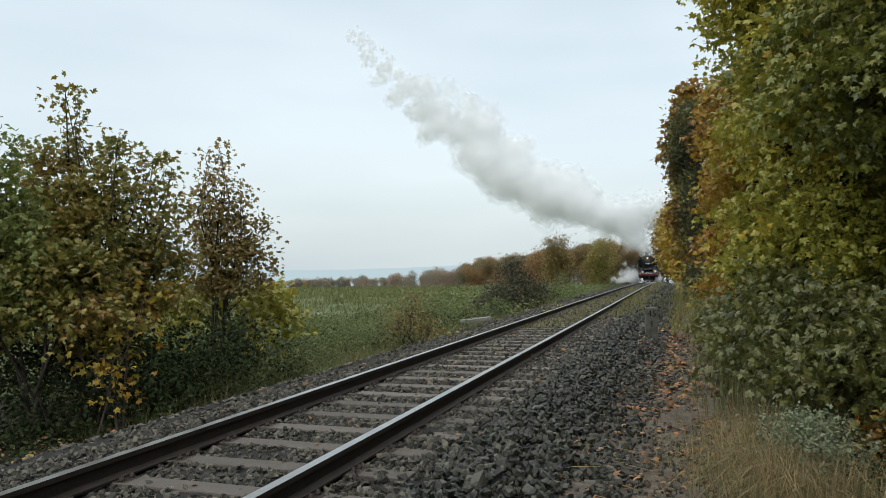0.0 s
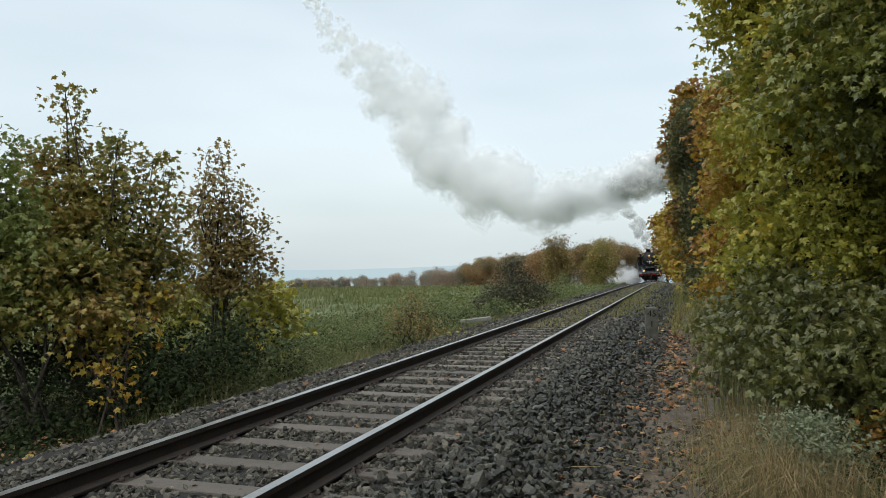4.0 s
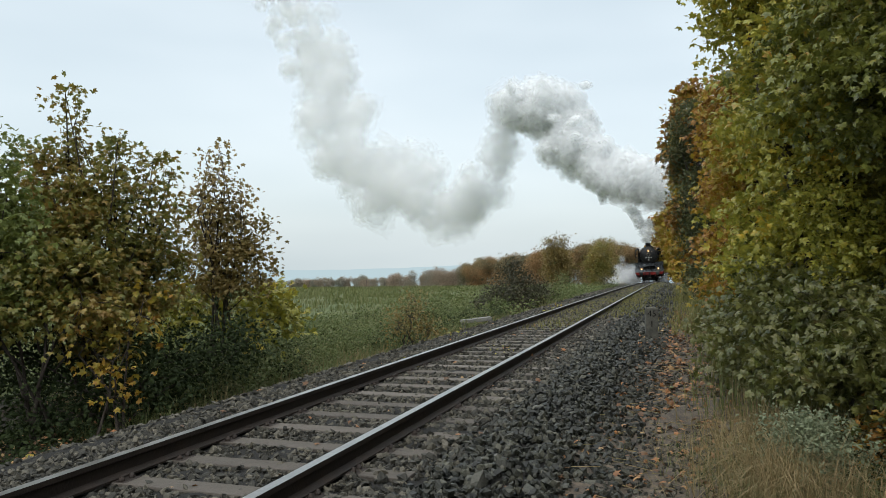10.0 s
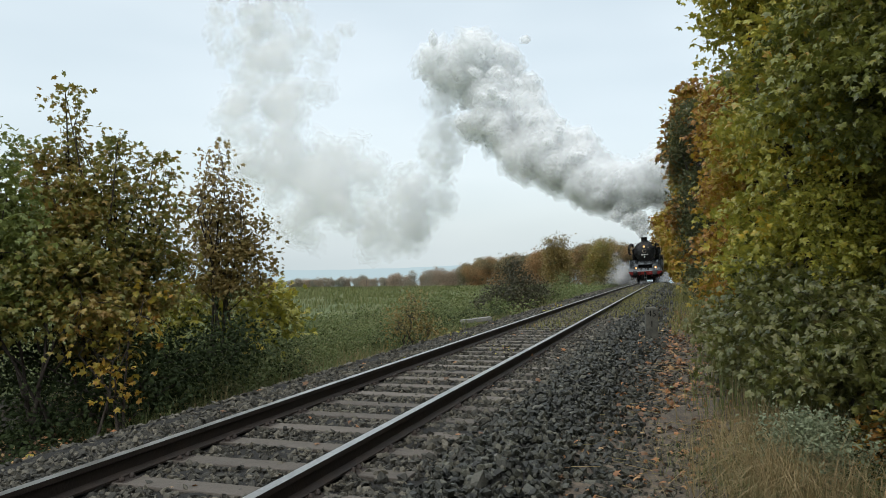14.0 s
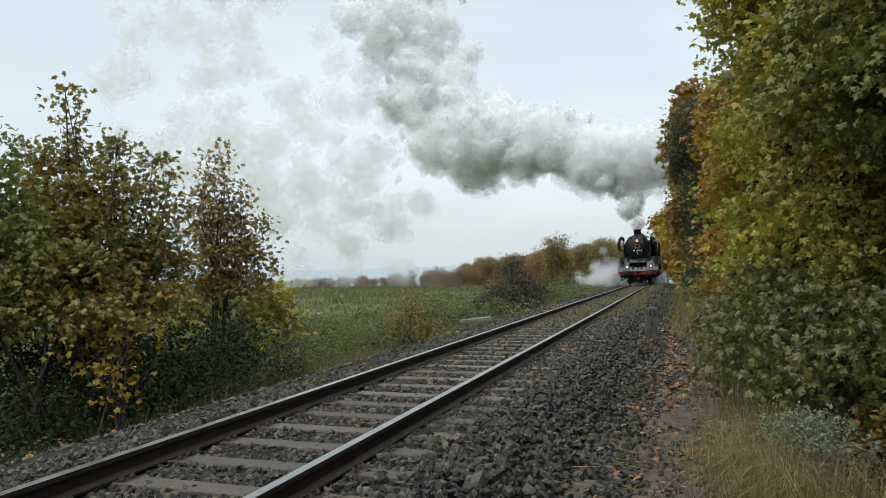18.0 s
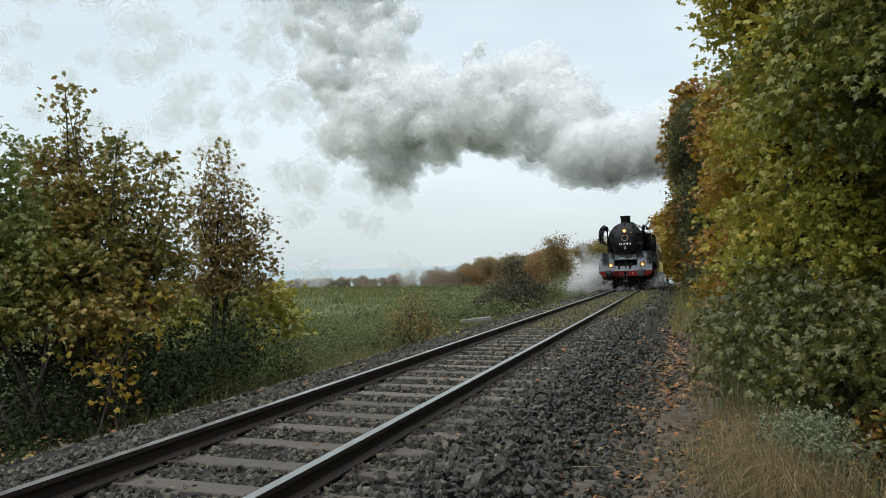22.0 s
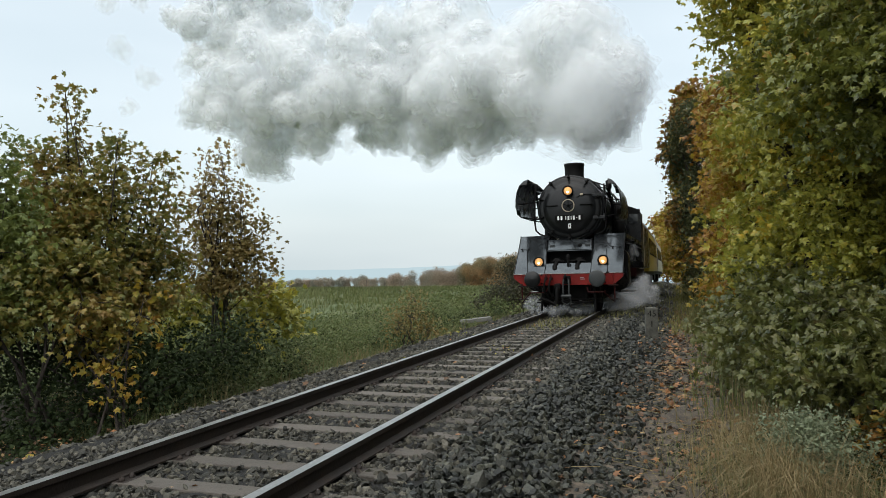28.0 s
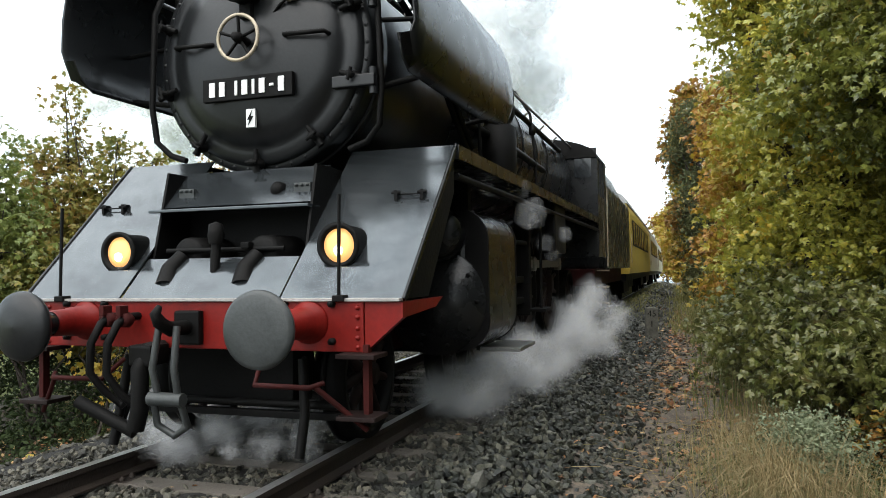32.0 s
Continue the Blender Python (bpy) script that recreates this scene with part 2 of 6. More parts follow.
M_FALLEN = mat("fallen_leaf", [(0.07, 0.042, 0.024), (0.15, 0.075, 0.034), (0.33, 0.145, 0.05), (0.34, 0.25, 0.12)], 0.6, scale=6, fine=40, bump=0.2, island=True)
# Distance haze is painted in: a pale blue glow over a black base.
M_HILL = glow("painted_haze_hill", (0.52, 0.66, 0.71), 0.98)
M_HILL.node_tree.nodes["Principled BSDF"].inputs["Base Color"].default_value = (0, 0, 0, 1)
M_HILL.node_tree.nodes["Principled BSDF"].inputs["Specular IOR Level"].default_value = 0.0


# ---------------------------------------------------------------- mesh helpers
class Build:
    """Collects faces with material numbers, then makes one mesh."""

    def __init__(self):
        self.v, self.f, self.m, self.s = [], [], [], []

    def add(self, verts, faces, m=0, smooth=False):
        k = len(self.v)
        self.v += [tuple(p) for p in verts]
        self.f += [tuple(i + k for i in fc) for fc in faces]
        self.m += [m] * len(faces)
        self.s += [smooth] * len(faces)
        return self

    def box(self, x0, x1, y0, y1, z0, z1, bev=0.0, m=0):
        if bev <= 0:
            vs = [(x, y, z) for x in (x0, x1) for y in (y0, y1) for z in (z0, z1)]
            return self.add(vs, [(0, 1, 3, 2), (4, 6, 7, 5), (0, 4, 5, 1), (2, 3, 7, 6), (0, 2, 6, 4), (1, 5, 7, 3)], m)
        bm = bmesh.new()
        bmesh.ops.create_cube(bm, size=1.0)
        for v in bm.verts:
            v.co = ((x0 + x1) / 2 + v.co.x * (x1 - x0), (y0 + y1) / 2 + v.co.y * (y1 - y0), (z0 + z1) / 2 + v.co.z * (z1 - z0))
        bmesh.ops.bevel(bm, geom=bm.edges[:], offset=bev, segments=2, affect="EDGES", profile=0.6)
        bm.verts.index_update()
        self.add([v.co[:] for v in bm.verts], [[v.index for v in fc.verts] for fc in bm.faces], m)
        bm.free()
        return self

    def tube(self, pts, r, n=8, m=0, cap=True):
        """A round bar along points; r: one radius or one for each point."""
        pts = [Vector(p) for p in pts]
        rs = r if isinstance(r, (list, tuple)) else [r] * len(pts)
        vs, side = [], None
        for i, p in enumerate(pts):
            d = (pts[min(i + 1, len(pts) - 1)] - pts[max(i - 1, 0)]).normalized()
            if side is None:
                side = d.cross(Vector((0, 0, 1)) if abs(d.z) < 0.9 else Vector((1, 0, 0))).normalized()
            side = (side - d * side.dot(d)).normalized()
            up = d.cross(side)
            vs += [p + (side * math.cos(a) + up * math.sin(a)) * rs[i] for a in [2 * math.pi * j / n for j in range(n)]]
        fs = [(i * n + j, i * n + (j + 1) % n, (i + 1) * n + (j + 1) % n, (i + 1) * n + j) for i in range(len(pts) - 1) for j in range(n)]
        self.add(vs, fs, m, True)
        if cap:
            k = (len(pts) - 1) * n
            self.add(vs[:n], [tuple(range(n))[::-1]], m)
            self.add(vs[k:k + n], [tuple(range(n))], m)
        return self

    def lathe(self, prof, n=32, axis="y", at=(0, 0, 0), m=0, smooth=True, a0=0.0, a1=360.0):
        """Turns (radius, along) points round an axis through at."""
        whole = a1 - a0 >= 359.9
        cols = n if whole else n + 1
        vs = []
        for r, h in prof:
            for j in range(cols):
                a = radians(a0 + (a1 - a0) * j / n)
                c, s = r * math.cos(a), r * math.sin(a)
                p = (c, h, s) if axis == "y" else ((h, c, s) if axis == "x" else (c, s, h))
                vs.append((p[0] + at[0], p[1] + at[1], p[2] + at[2]))
        fs = []
        for i in range(len(prof) - 1):
            for j in range(n):
                k = (j + 1) % cols
                fs.append((i * cols + j, (i + 1) * cols + j, (i + 1) * cols + k, i * cols + k))
        return self.add(vs, fs, m, smooth)

    def prism(self, poly, a, b, axis="y", m=0):
        """A flat outline (two coordinates a point) pushed along an axis from a to b."""
        n = len(poly)

        def at(u, w, h):
            return (u, h, w) if axis == "y" else ((h, u, w) if axis == "x" else (u, w, h))
        vs = [at(u, w, a) for u, w in poly] + [at(u, w, b) for u, w in poly]
        fs = [tuple(range(n)), tuple(range(2 * n - 1, n - 1, -1))] + [(i, i + n, (i + 1) % n + n, (i + 1) % n) for i in range(n)]
        return self.add(vs, fs, m)

    def mesh(self, name, mats, flip=True):
        me = bpy.data.meshes.new(name)
        me.from_pydata(self.v, [], self.f)
        for mm in (mats if isinstance(mats, (list, tuple)) else [mats]):
            me.materials.append(mm)
        me.polygons.foreach_set("material_index", self.m)
        me.polygons.foreach_set("use_smooth", self.s)
        bm = bmesh.new()
        bm.from_mesh(me)
        bmesh.ops.recalc_face_normals(bm, faces=bm.faces)
        bm.to_mesh(me)
        bm.free()
        me.update()
        return me


def part(name, b, mats, parent, label="", at=None):
    ob = new(name, b.mesh(name, mats) if isinstance(b, Build) else b)
    ob.parent = parent
    if at is not None:
        ob.matrix_basis = at
    if label:
        tagged(ob, label)
    return ob


def thing(name, label, category, group="", kind="", at=None, data=None):
    ob = new(name, data)
    if at is not None:
        ob.matrix_basis = at
    return tagged(ob, label, category, group, kind)


def raw_mesh(name, verts, faces, mats, smooth=False):
    """Fast mesh from arrays: verts n x 3, faces n x k."""
    verts, faces = np.asarray(verts, np.float32), np.asarray(faces, np.int32)
    me = bpy.data.meshes.new(name)
    n, k = faces.shape
    me.vertices.add(len(verts))
    me.vertices.foreach_set("co", verts.ravel())
    me.loops.add(n * k)
    me.loops.foreach_set("vertex_index", faces.ravel())
    me.polygons.add(n)
    me.polygons.foreach_set("loop_start", np.arange(0, n * k, k, dtype=np.int32))
    me.polygons.foreach_set("use_smooth", np.full(n, smooth))
    for mm in (mats if isinstance(mats, (list, tuple)) else [mats]):
        me.materials.append(mm)
    me.update(calc_edges=True)
    return me


def unit(a):
    return a / np.maximum(np.linalg.norm(a, axis=-1, keepdims=True), 1e-9)


def stamp(shape, tris, pos, nrm, tip, size):
    """Copies of one flat shape (x across, y to the tip, z normal) at many places."""
    nrm = unit(nrm)
    tip = unit(tip - nrm * np.sum(tip * nrm, -1, keepdims=True))
    side = np.cross(tip, nrm)
    s = np.asarray(shape, float)
    size = np.asarray(size, float).reshape(-1, 1, 1)
    v = pos[:, None, :] + size * (s[None, :, 0:1] * side[:, None, :] + s[None, :, 1:2] * tip[:, None, :] + s[None, :, 2:3] * nrm[:, None, :])
    k = len(s)
    f = np.asarray(tris)[None] + (np.arange(len(pos)) * k)[:, None, None]
    return v.reshape(-1, 3), f.reshape(-1, np.asarray(tris).shape[1])


# a five-lobed leaf, a plain folded leaf, and a small sprig of three leaflets
MAPLE = [(0, 0.0, 0), (0.22, -0.13, -.03), (0.55, 0.05, -.14), (0.37, 0.25, 0), (0.68, 0.56, -.16), (0.25, 0.55, 0.02), (0, 1.02, -.16),
         (-0.25, 0.55, .02), (-0.64, 0.58, -.12), (-0.37, 0.25, 0), (-0.55, 0.05, -.1), (-0.22, -0.13, -.03), (0, 0.3, .08)]
MAPLE_T = [(12, i, (i + 1) % 12) for i in range(12)]
OVAL = [(0, 0, 0), (0.3, 0.45, -.05), (0, 1, -.06), (-0.3, 0.45, -.05), (0, 0.5, .06)]
OVAL_T = [(4, 0, 1), (4, 1, 2), (4, 2, 3), (4, 3, 0)]
SPRIG = [(0, 0, 0), (0.3, 0.35, -.08), (0, 0.75, .04), (-0.3, 0.35, .08), (0.6, 0.2, -.1), (0.75, 0.75, 0.05), (0.25, 0.55, 0.1), (-0.6, 0.2, -.1), (-0.75, 0.75, 0.05), (-0.25, 0.55, 0.1)]
SPRIG_T = [(0, 1, 2), (0, 2, 3), (0, 4, 5), (0, 5, 6), (0, 7, 8), (0, 8, 9)]
SHAPES = {"maple": (MAPLE, MAPLE_T), "oval": (OVAL, OVAL_T), "sprig": (SPRIG, SPRIG_T)}


def crown_arrays(lobes, clusters, per, size, rng, shape="maple", spread=0.22, hollow=0.45, droop=0.3, branch=1, tier=0.0):
    """Leaves in tufts inside a set of uneven lobes (x, y, z, r)."""
    lob = np.array([(*l[:3], *(l[3:] if len(l) == 6 else (l[3],) * 3)) for l in lobes], float)
    wgt = np.prod(lob[:, 3:], axis=1) ** 0.75
    boughs = max(1, clusters // branch)
    pick = rng.choice(len(lob), boughs, p=wgt / wgt.sum())
    d = unit(rng.normal(size=(boughs, 3)))
    rad = (hollow + (1 - hollow) * rng.random((boughs, 1)) ** 0.6) * (0.74 + 0.36 * rng.random((boughs, 1)))
    c = lob[pick, :3] + d * rad * lob[pick, 3:]
    if branch > 1:
        # a bough: a flat leaning tier of tufts round one limb
        pick = np.repeat(np.arange(boughs), branch)
        flat = rng.normal(size=(len(pick), 3)) * (tier or spread * 1.25) * np.array([1, 1, 0.25])
        flat[:, 2] -= 0.5 * np.hypot(flat[:, 0], flat[:, 1])
        c, d = c[pick] + flat, d[pick]
    clusters = len(c)
    pos = np.repeat(c, per, axis=0) + rng.normal(size=(clusters * per, 3)) * spread
    out = np.repeat(d, per, axis=0)
    # each tuft is a spray: its leaves lie in one leaning plane, tips outwards and down
    spray = unit(d * 0.42 + np.array([0, 0, 0.9]) + rng.normal(size=d.shape) * 0.42)
    sp = np.repeat(spray, per, axis=0)
    off = pos - np.repeat(c, per, axis=0)
    pos = np.repeat(c, per, axis=0) + off * 1.25 - sp * np.sum(off * sp, -1, keepdims=True) * 0.85
    pos[:, 2] -= droop * 0.35 * np.linalg.norm(off, axis=1)
    nrm = sp + rng.normal(size=pos.shape) * 0.65
    tip = out * 0.6 + np.array([0, 0, -droop]) + unit(off) * 0.5 + rng.normal(size=pos.shape) * 0.35
    s, t = SHAPES[shape]
    return stamp(s, t, pos, nrm, tip, size * rng.uniform(0.5, 1.25, len(pos))), c


def tree(name, label, category, lobes, base, clusters, per, size, leaf_mat, seed, shape="maple", spread=0.22, stems=1,
         trunk_r=0.09, twigs=60, group="", hollow=0.45, droop=0.3, branch=1, tier=0.0):
    """Stems from the base, limbs into the lobes, twigs to the tufts, and the leaves."""
    rng = np.random.default_rng(seed)
    t = thing(name, label, category, group, at=Matrix.Translation(base))
    (v, f), c = crown_arrays(lobes, clusters, per, size, rng, shape, spread, hollow, droop, branch, tier)
    base = np.array(base, float)
    part("crown", raw_mesh("crown", v - base, f, leaf_mat), None, t)
    lob = np.array([l[:3] for l in lobes])
    top = lob[np.argsort(-lob[:, 2])]
    b = Build()
    for k in range(stems):
        root = np.array([rng.normal() * 0.12 * (stems > 1), rng.normal() * 0.12 * (stems > 1), -0.15])
        end = top[k % len(top)] - base
        mid = root * 0.6 + end * 0.4 + rng.normal(size=3) * 0.12
        mid2 = root * 0.25 + end * 0.75 + rng.normal(size=3) * 0.12
        b.tube([root, mid, mid2, end], [trunk_r, trunk_r * 0.75, trunk_r * 0.5, trunk_r * 0.2], 8)
    part("trunk", b, M_BARK, t)
    b = Build()
    for l in lob:
        e = l - base
        s = np.array([0, 0, max(0.1, e[2] * 0.45)]) + np.array([e[0], e[1], 0]) * 0.25
        b.tube([s, (s + e) / 2 + rng.normal(size=3) * 0.1, e], [trunk_r * 0.5, trunk_r * 0.35, trunk_r * 0.15], 6)
    for i in rng.choice(len(c), min(twigs, len(c)), replace=False):
        near = lob[np.argmin(np.linalg.norm(lob - c[i], axis=1))]
        b.tube([near - base, (near + c[i]) / 2 - base + rng.normal(size=3) * 0.06, c[i] - base], [trunk_r * 0.16 + 0.004, trunk_r * 0.1 + 0.003, 0.003], 5)
    part("limb", b, M_BARK, t)
    return t


# ---------------------------------------------------------------- line of the track
LINE = (-3.37736, 0.33626, -0.03785, -1.55361, 1.42695, -0.38102)


def line_x(y):
    """Centre of the track across, at y along the view."""
    y = np.asarray(y, float)
    q = np.minimum(y, 105.0) / 50.0
    yy = np.minimum(y, 105.0)
    x = LINE[0] + LINE[1] * yy + LINE[2] * q ** 2 + LINE[3] * q ** 3 + LINE[4] * q ** 4 + LINE[5] * q ** 5
    e = np.maximum(y - 105.0, 0.0)
    e1 = np.minimum(e, 120.0)
    return x + 0.2577 * e1 + 0.0006 * e1 ** 2 + 0.4 * (e - e1)


def line_z(y):
    """Rail height: the line falls away gently over the brow."""
    y = np.asarray(y, float)
    a = np.minimum(y, 230.0)
    z = -1.0986e-4 * a * a * np.sign(a) - 0.00065 * a
    e = np.maximum(y - 230.0, 0.0)
    return z - 0.045 * np.minimum(e, 700.0) - 0.03 * np.maximum(e - 700.0, 0.0)


def cant(y):
    return -0.0146 - 0.055 * np.clip(y, 0, 105) / 100.0


def line_pose(y, length=8.0):
    """Pose on the rails for a vehicle whose front stands at y; local y runs backwards along it."""
    y1 = y + length
    dx, dz = float(line_x(y1) - line_x(y)), float(line_z(y1) - line_z(y))
    return pose(float(line_x(y)), y, float(line_z(y)), math.degrees(math.atan2(dz, math.hypot(dx, length))),
                math.degrees(float(cant(y))), -math.degrees(math.atan2(dx, length)))


def beside(y, d, up=0.0):
    """The point d to the side of the track's centre at y, up above the rails."""
    s = float(line_x(y + 0.05) - line_x(y - 0.05)) / 0.1
    n = math.hypot(s, 1)
    c = float(cant(y)) if abs(d) < 1.7 else 0.0
    return Vector((float(line_x(y)) + d / n, y - d * s / n, float(line_z(y)) - math.sin(c) * d + up))


def ground_z(x, y):
    """Ground height: bed, shoulders, path, verge and field."""
    x, y = np.asarray(x, float), np.asarray(y, float)
    s = (line_x(y + 0.5) - line_x(y - 0.5))
    d = (x - line_x(y)) / np.hypot(s, 1)
    prof = np.interp(d, [-400, -60, -14, -7, -4.6, -3.5, -2.9, -1.9, -1.45, 1.45, 1.75, 2.15, 2.6, 4.2, 6.0, 12.0, 60, 400],
                     [-3.0, -1.35, -0.85, -0.85, -0.95, -0.85, -0.62, -0.22, -0.185, -0.185, -0.17, -0.2, -0.33, -0.3, -0.15, 0.1, 0.6, 2.0])
    tilt = np.where(np.abs(d) < 1.9, -np.sin(cant(y)) * d, 0.0)
    return line_z(y) + prof + tilt

# ---------------------------------------------------------------- ground, one sheet to the horizon
def make_ground():
    ys = np.concatenate([np.arange(-14, 30, 0.3), np.arange(30, 80, 0.8), np.arange(80, 240, 4.0), np.array([240, 260, 300, 360, 450, 600, 900, 1400, 2200, 3300, 4600])])
    ds = np.concatenate([-np.array([4500, 2500, 1400, 800, 500, 300, 200, 140, 100, 70, 50, 36, 26, 20, 16, 13, 11]), np.arange(-9.5, 6.1, 0.19),
                         np.array([6.6, 7.5, 9, 12, 16, 22, 30, 45, 70, 120, 200, 350, 700, 1500, 3500])])
    yy, dd = np.meshgrid(ys, ds, indexing="ij")
    xx = line_x(yy) + dd * 1.055
    zz = ground_z(xx, yy)
    rng = np.random.default_rng(3)
    amp = np.where((dd < -3.2) & (dd > -80), 0.05, np.where(np.abs(dd) < 3, 0.012, 0.03))
    zz = zz + rng.normal(size=zz.shape) * amp
    n, k = yy.shape
    v = np.stack([xx, yy, zz], -1).reshape(-1, 3)
    i, j = np.meshgrid(np.arange(n - 1), np.arange(k - 1), indexing="ij")
    a = (i * k + j).ravel()
    f = np.stack([a, a + k, a + k + 1, a + 1], -1)
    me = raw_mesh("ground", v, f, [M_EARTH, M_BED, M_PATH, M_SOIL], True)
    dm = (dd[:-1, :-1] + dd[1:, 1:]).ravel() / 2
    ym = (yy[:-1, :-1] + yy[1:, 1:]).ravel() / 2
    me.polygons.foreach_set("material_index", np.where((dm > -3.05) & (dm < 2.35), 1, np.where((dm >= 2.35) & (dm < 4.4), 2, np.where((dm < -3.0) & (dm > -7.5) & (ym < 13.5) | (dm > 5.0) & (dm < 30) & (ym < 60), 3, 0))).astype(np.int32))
    tagged(new("ground", me), "grassy ground with a stony track bed and a trodden path", "ground", kind="structure")


make_ground()


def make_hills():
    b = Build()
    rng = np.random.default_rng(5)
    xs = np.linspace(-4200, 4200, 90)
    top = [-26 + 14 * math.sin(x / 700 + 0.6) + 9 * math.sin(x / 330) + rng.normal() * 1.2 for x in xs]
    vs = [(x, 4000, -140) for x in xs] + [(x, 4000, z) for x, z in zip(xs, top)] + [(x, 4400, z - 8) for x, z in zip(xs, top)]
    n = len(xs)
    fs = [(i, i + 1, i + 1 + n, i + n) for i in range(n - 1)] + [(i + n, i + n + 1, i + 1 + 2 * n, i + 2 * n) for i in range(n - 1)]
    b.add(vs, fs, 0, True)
    tagged(new("backdrop", b.mesh("backdrop", M_HILL)), "hills on the horizon, glowing pale blue with painted haze", "hills", kind="structure")


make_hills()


# ---------------------------------------------------------------- the track
def make_track():
    track = thing("railway_track", "single railway track on wooden sleepers in dark ballast", "railway track", kind="structure")
    prof = [(-0.036, 0.0), (0.036, 0.0), (0.036, -0.035), (0.012, -0.05), (0.009, -0.125), (0.07, -0.145), (0.07, -0.16), (-0.07, -0.16), (-0.07, -0.145), (-0.009, -0.125), (-0.012, -0.05), (-0.036, -0.035)]
    ys = np.concatenate([np.arange(-9, 60, 0.8), np.arange(60, 225, 2.0)])
    for side in (-0.7535, 0.7535):
        vs = []
        k = len(prof)
        for y in ys:
            for u, w in prof:
                p = beside(float(y), side + u, w)
                vs.append(p)
        b = Build()
        top, rest = [], []
        for i in range(len(ys) - 1):
            for j in range(k):
                (top if j == 0 else rest).append((i * k + j, i * k + (j + 1) % k, (i + 1) * k + (j + 1) % k, (i + 1) * k + j))
        b.add(vs, top, 1)
        b.f += rest
        b.m += [0] * len(rest)
        b.s += [False] * len(rest)
        part("rail", b, [M_RAIL, M_HEAD], track, "rusty steel rail with a bright worn head")
    b = Build()
    b.box(-1.3, 1.3, -0.105, 0.105, -0.1, 0.012, 0.012)
    me = b.mesh("sleeper", M_SLEEPER)
    b = Build()
    b.box(-0.17, 0.17, -0.09, 0.09, 0.0, 0.014, 0.004)
    for sx in (-0.115, 0.115):
        for sy in (-0.05, 0.05):
            b.lathe([(0.0, 0.05), (0.013, 0.048), (0.016, 0.034), (0.023, 0.032), (0.023, 0.014)], 7, "z", (sx, sy, 0))
    fast = b.mesh("rail_fastening", M_RAIL)
    rng = np.random.default_rng(8)
    y = 5.10 - 0.5987 * 16
    while y < 128:
        slope = float(line_x(y + 0.05) - line_x(y - 0.05)) / 0.1
        p = beside(y, 0, -0.172)
        rot = (rng.normal() * 0.006)
        at = Matrix.Translation(p) @ Matrix.Rotation(-math.atan(slope) + rot, 4, "Z") @ Matrix.Rotation(float(cant(y)), 4, "Y")
        ob = part("sleeper", me, None, track, at=at)
        if y < 32:
            for side in (-0.7535, 0.7535):
                part("rail_fastening", fast, None, ob, at=Matrix.Translation((side, 0, 0.0)))
        y += 0.632 / math.hypot(1, slope)
    return track


make_track()


# ---------------------------------------------------------------- ballast
def stone_shapes(rng, n):
    """Angular stones: cut octahedra with knocked corners."""
    base = np.array([(1, 0, 0), (-1, 0, 0), (0, 1, 0), (0, -1, 0), (0, 0, 1), (0, 0, -1), (.6, .6, .5), (-.6, .6, .55), (-.6, -.6, .5), (.6, -.6, .55)], float)
    tris = [(4, 6, 7), (4, 7, 8), (4, 8, 9), (4, 9, 6), (0, 2, 6), (2, 7, 6), (2, 1, 7), (1, 8, 7), (1, 3, 8), (3, 9, 8), (3, 0, 9), (0, 6, 9), (0, 5, 2), (2, 5, 1), (1, 5, 3), (3, 5, 0)]
    return base[None] * rng.uniform(0.6, 1.25, (n, len(base), 1)), np.array(tris)


def scatter_stones(pos, size, rng):
    n = len(pos)
    sh, tris = stone_shapes(rng, n)
    sh = sh * np.stack([rng.uniform(0.8, 1.3, n), rng.uniform(0.6, 1.1, n), rng.uniform(0.45, 0.85, n)], -1)[:, None, :]
    q = unit(rng.normal(size=(n, 4)))
    q[:, 1:3] *= 0.6
    q = unit(q)
    w, x, y, z = q.T
    r = np.stack([np.stack([1 - 2 * (y * y + z * z), 2 * (x * y - z * w), 2 * (x * z + y * w)], -1),
                  np.stack([2 * (x * y + z * w), 1 - 2 * (x * x + z * z), 2 * (y * z - x * w)], -1),
                  np.stack([2 * (x * z - y * w), 2 * (y * z + x * w), 1 - 2 * (x * x + y * y)], -1)], 1)
    v = np.einsum("nij,nkj->nki", r, sh) * size[:, None, None] + pos[:, None, :]
    f = tris[None] + (np.arange(n) * 10)[:, None, None]
    return v.reshape(-1, 3), f.reshape(-1, 3)


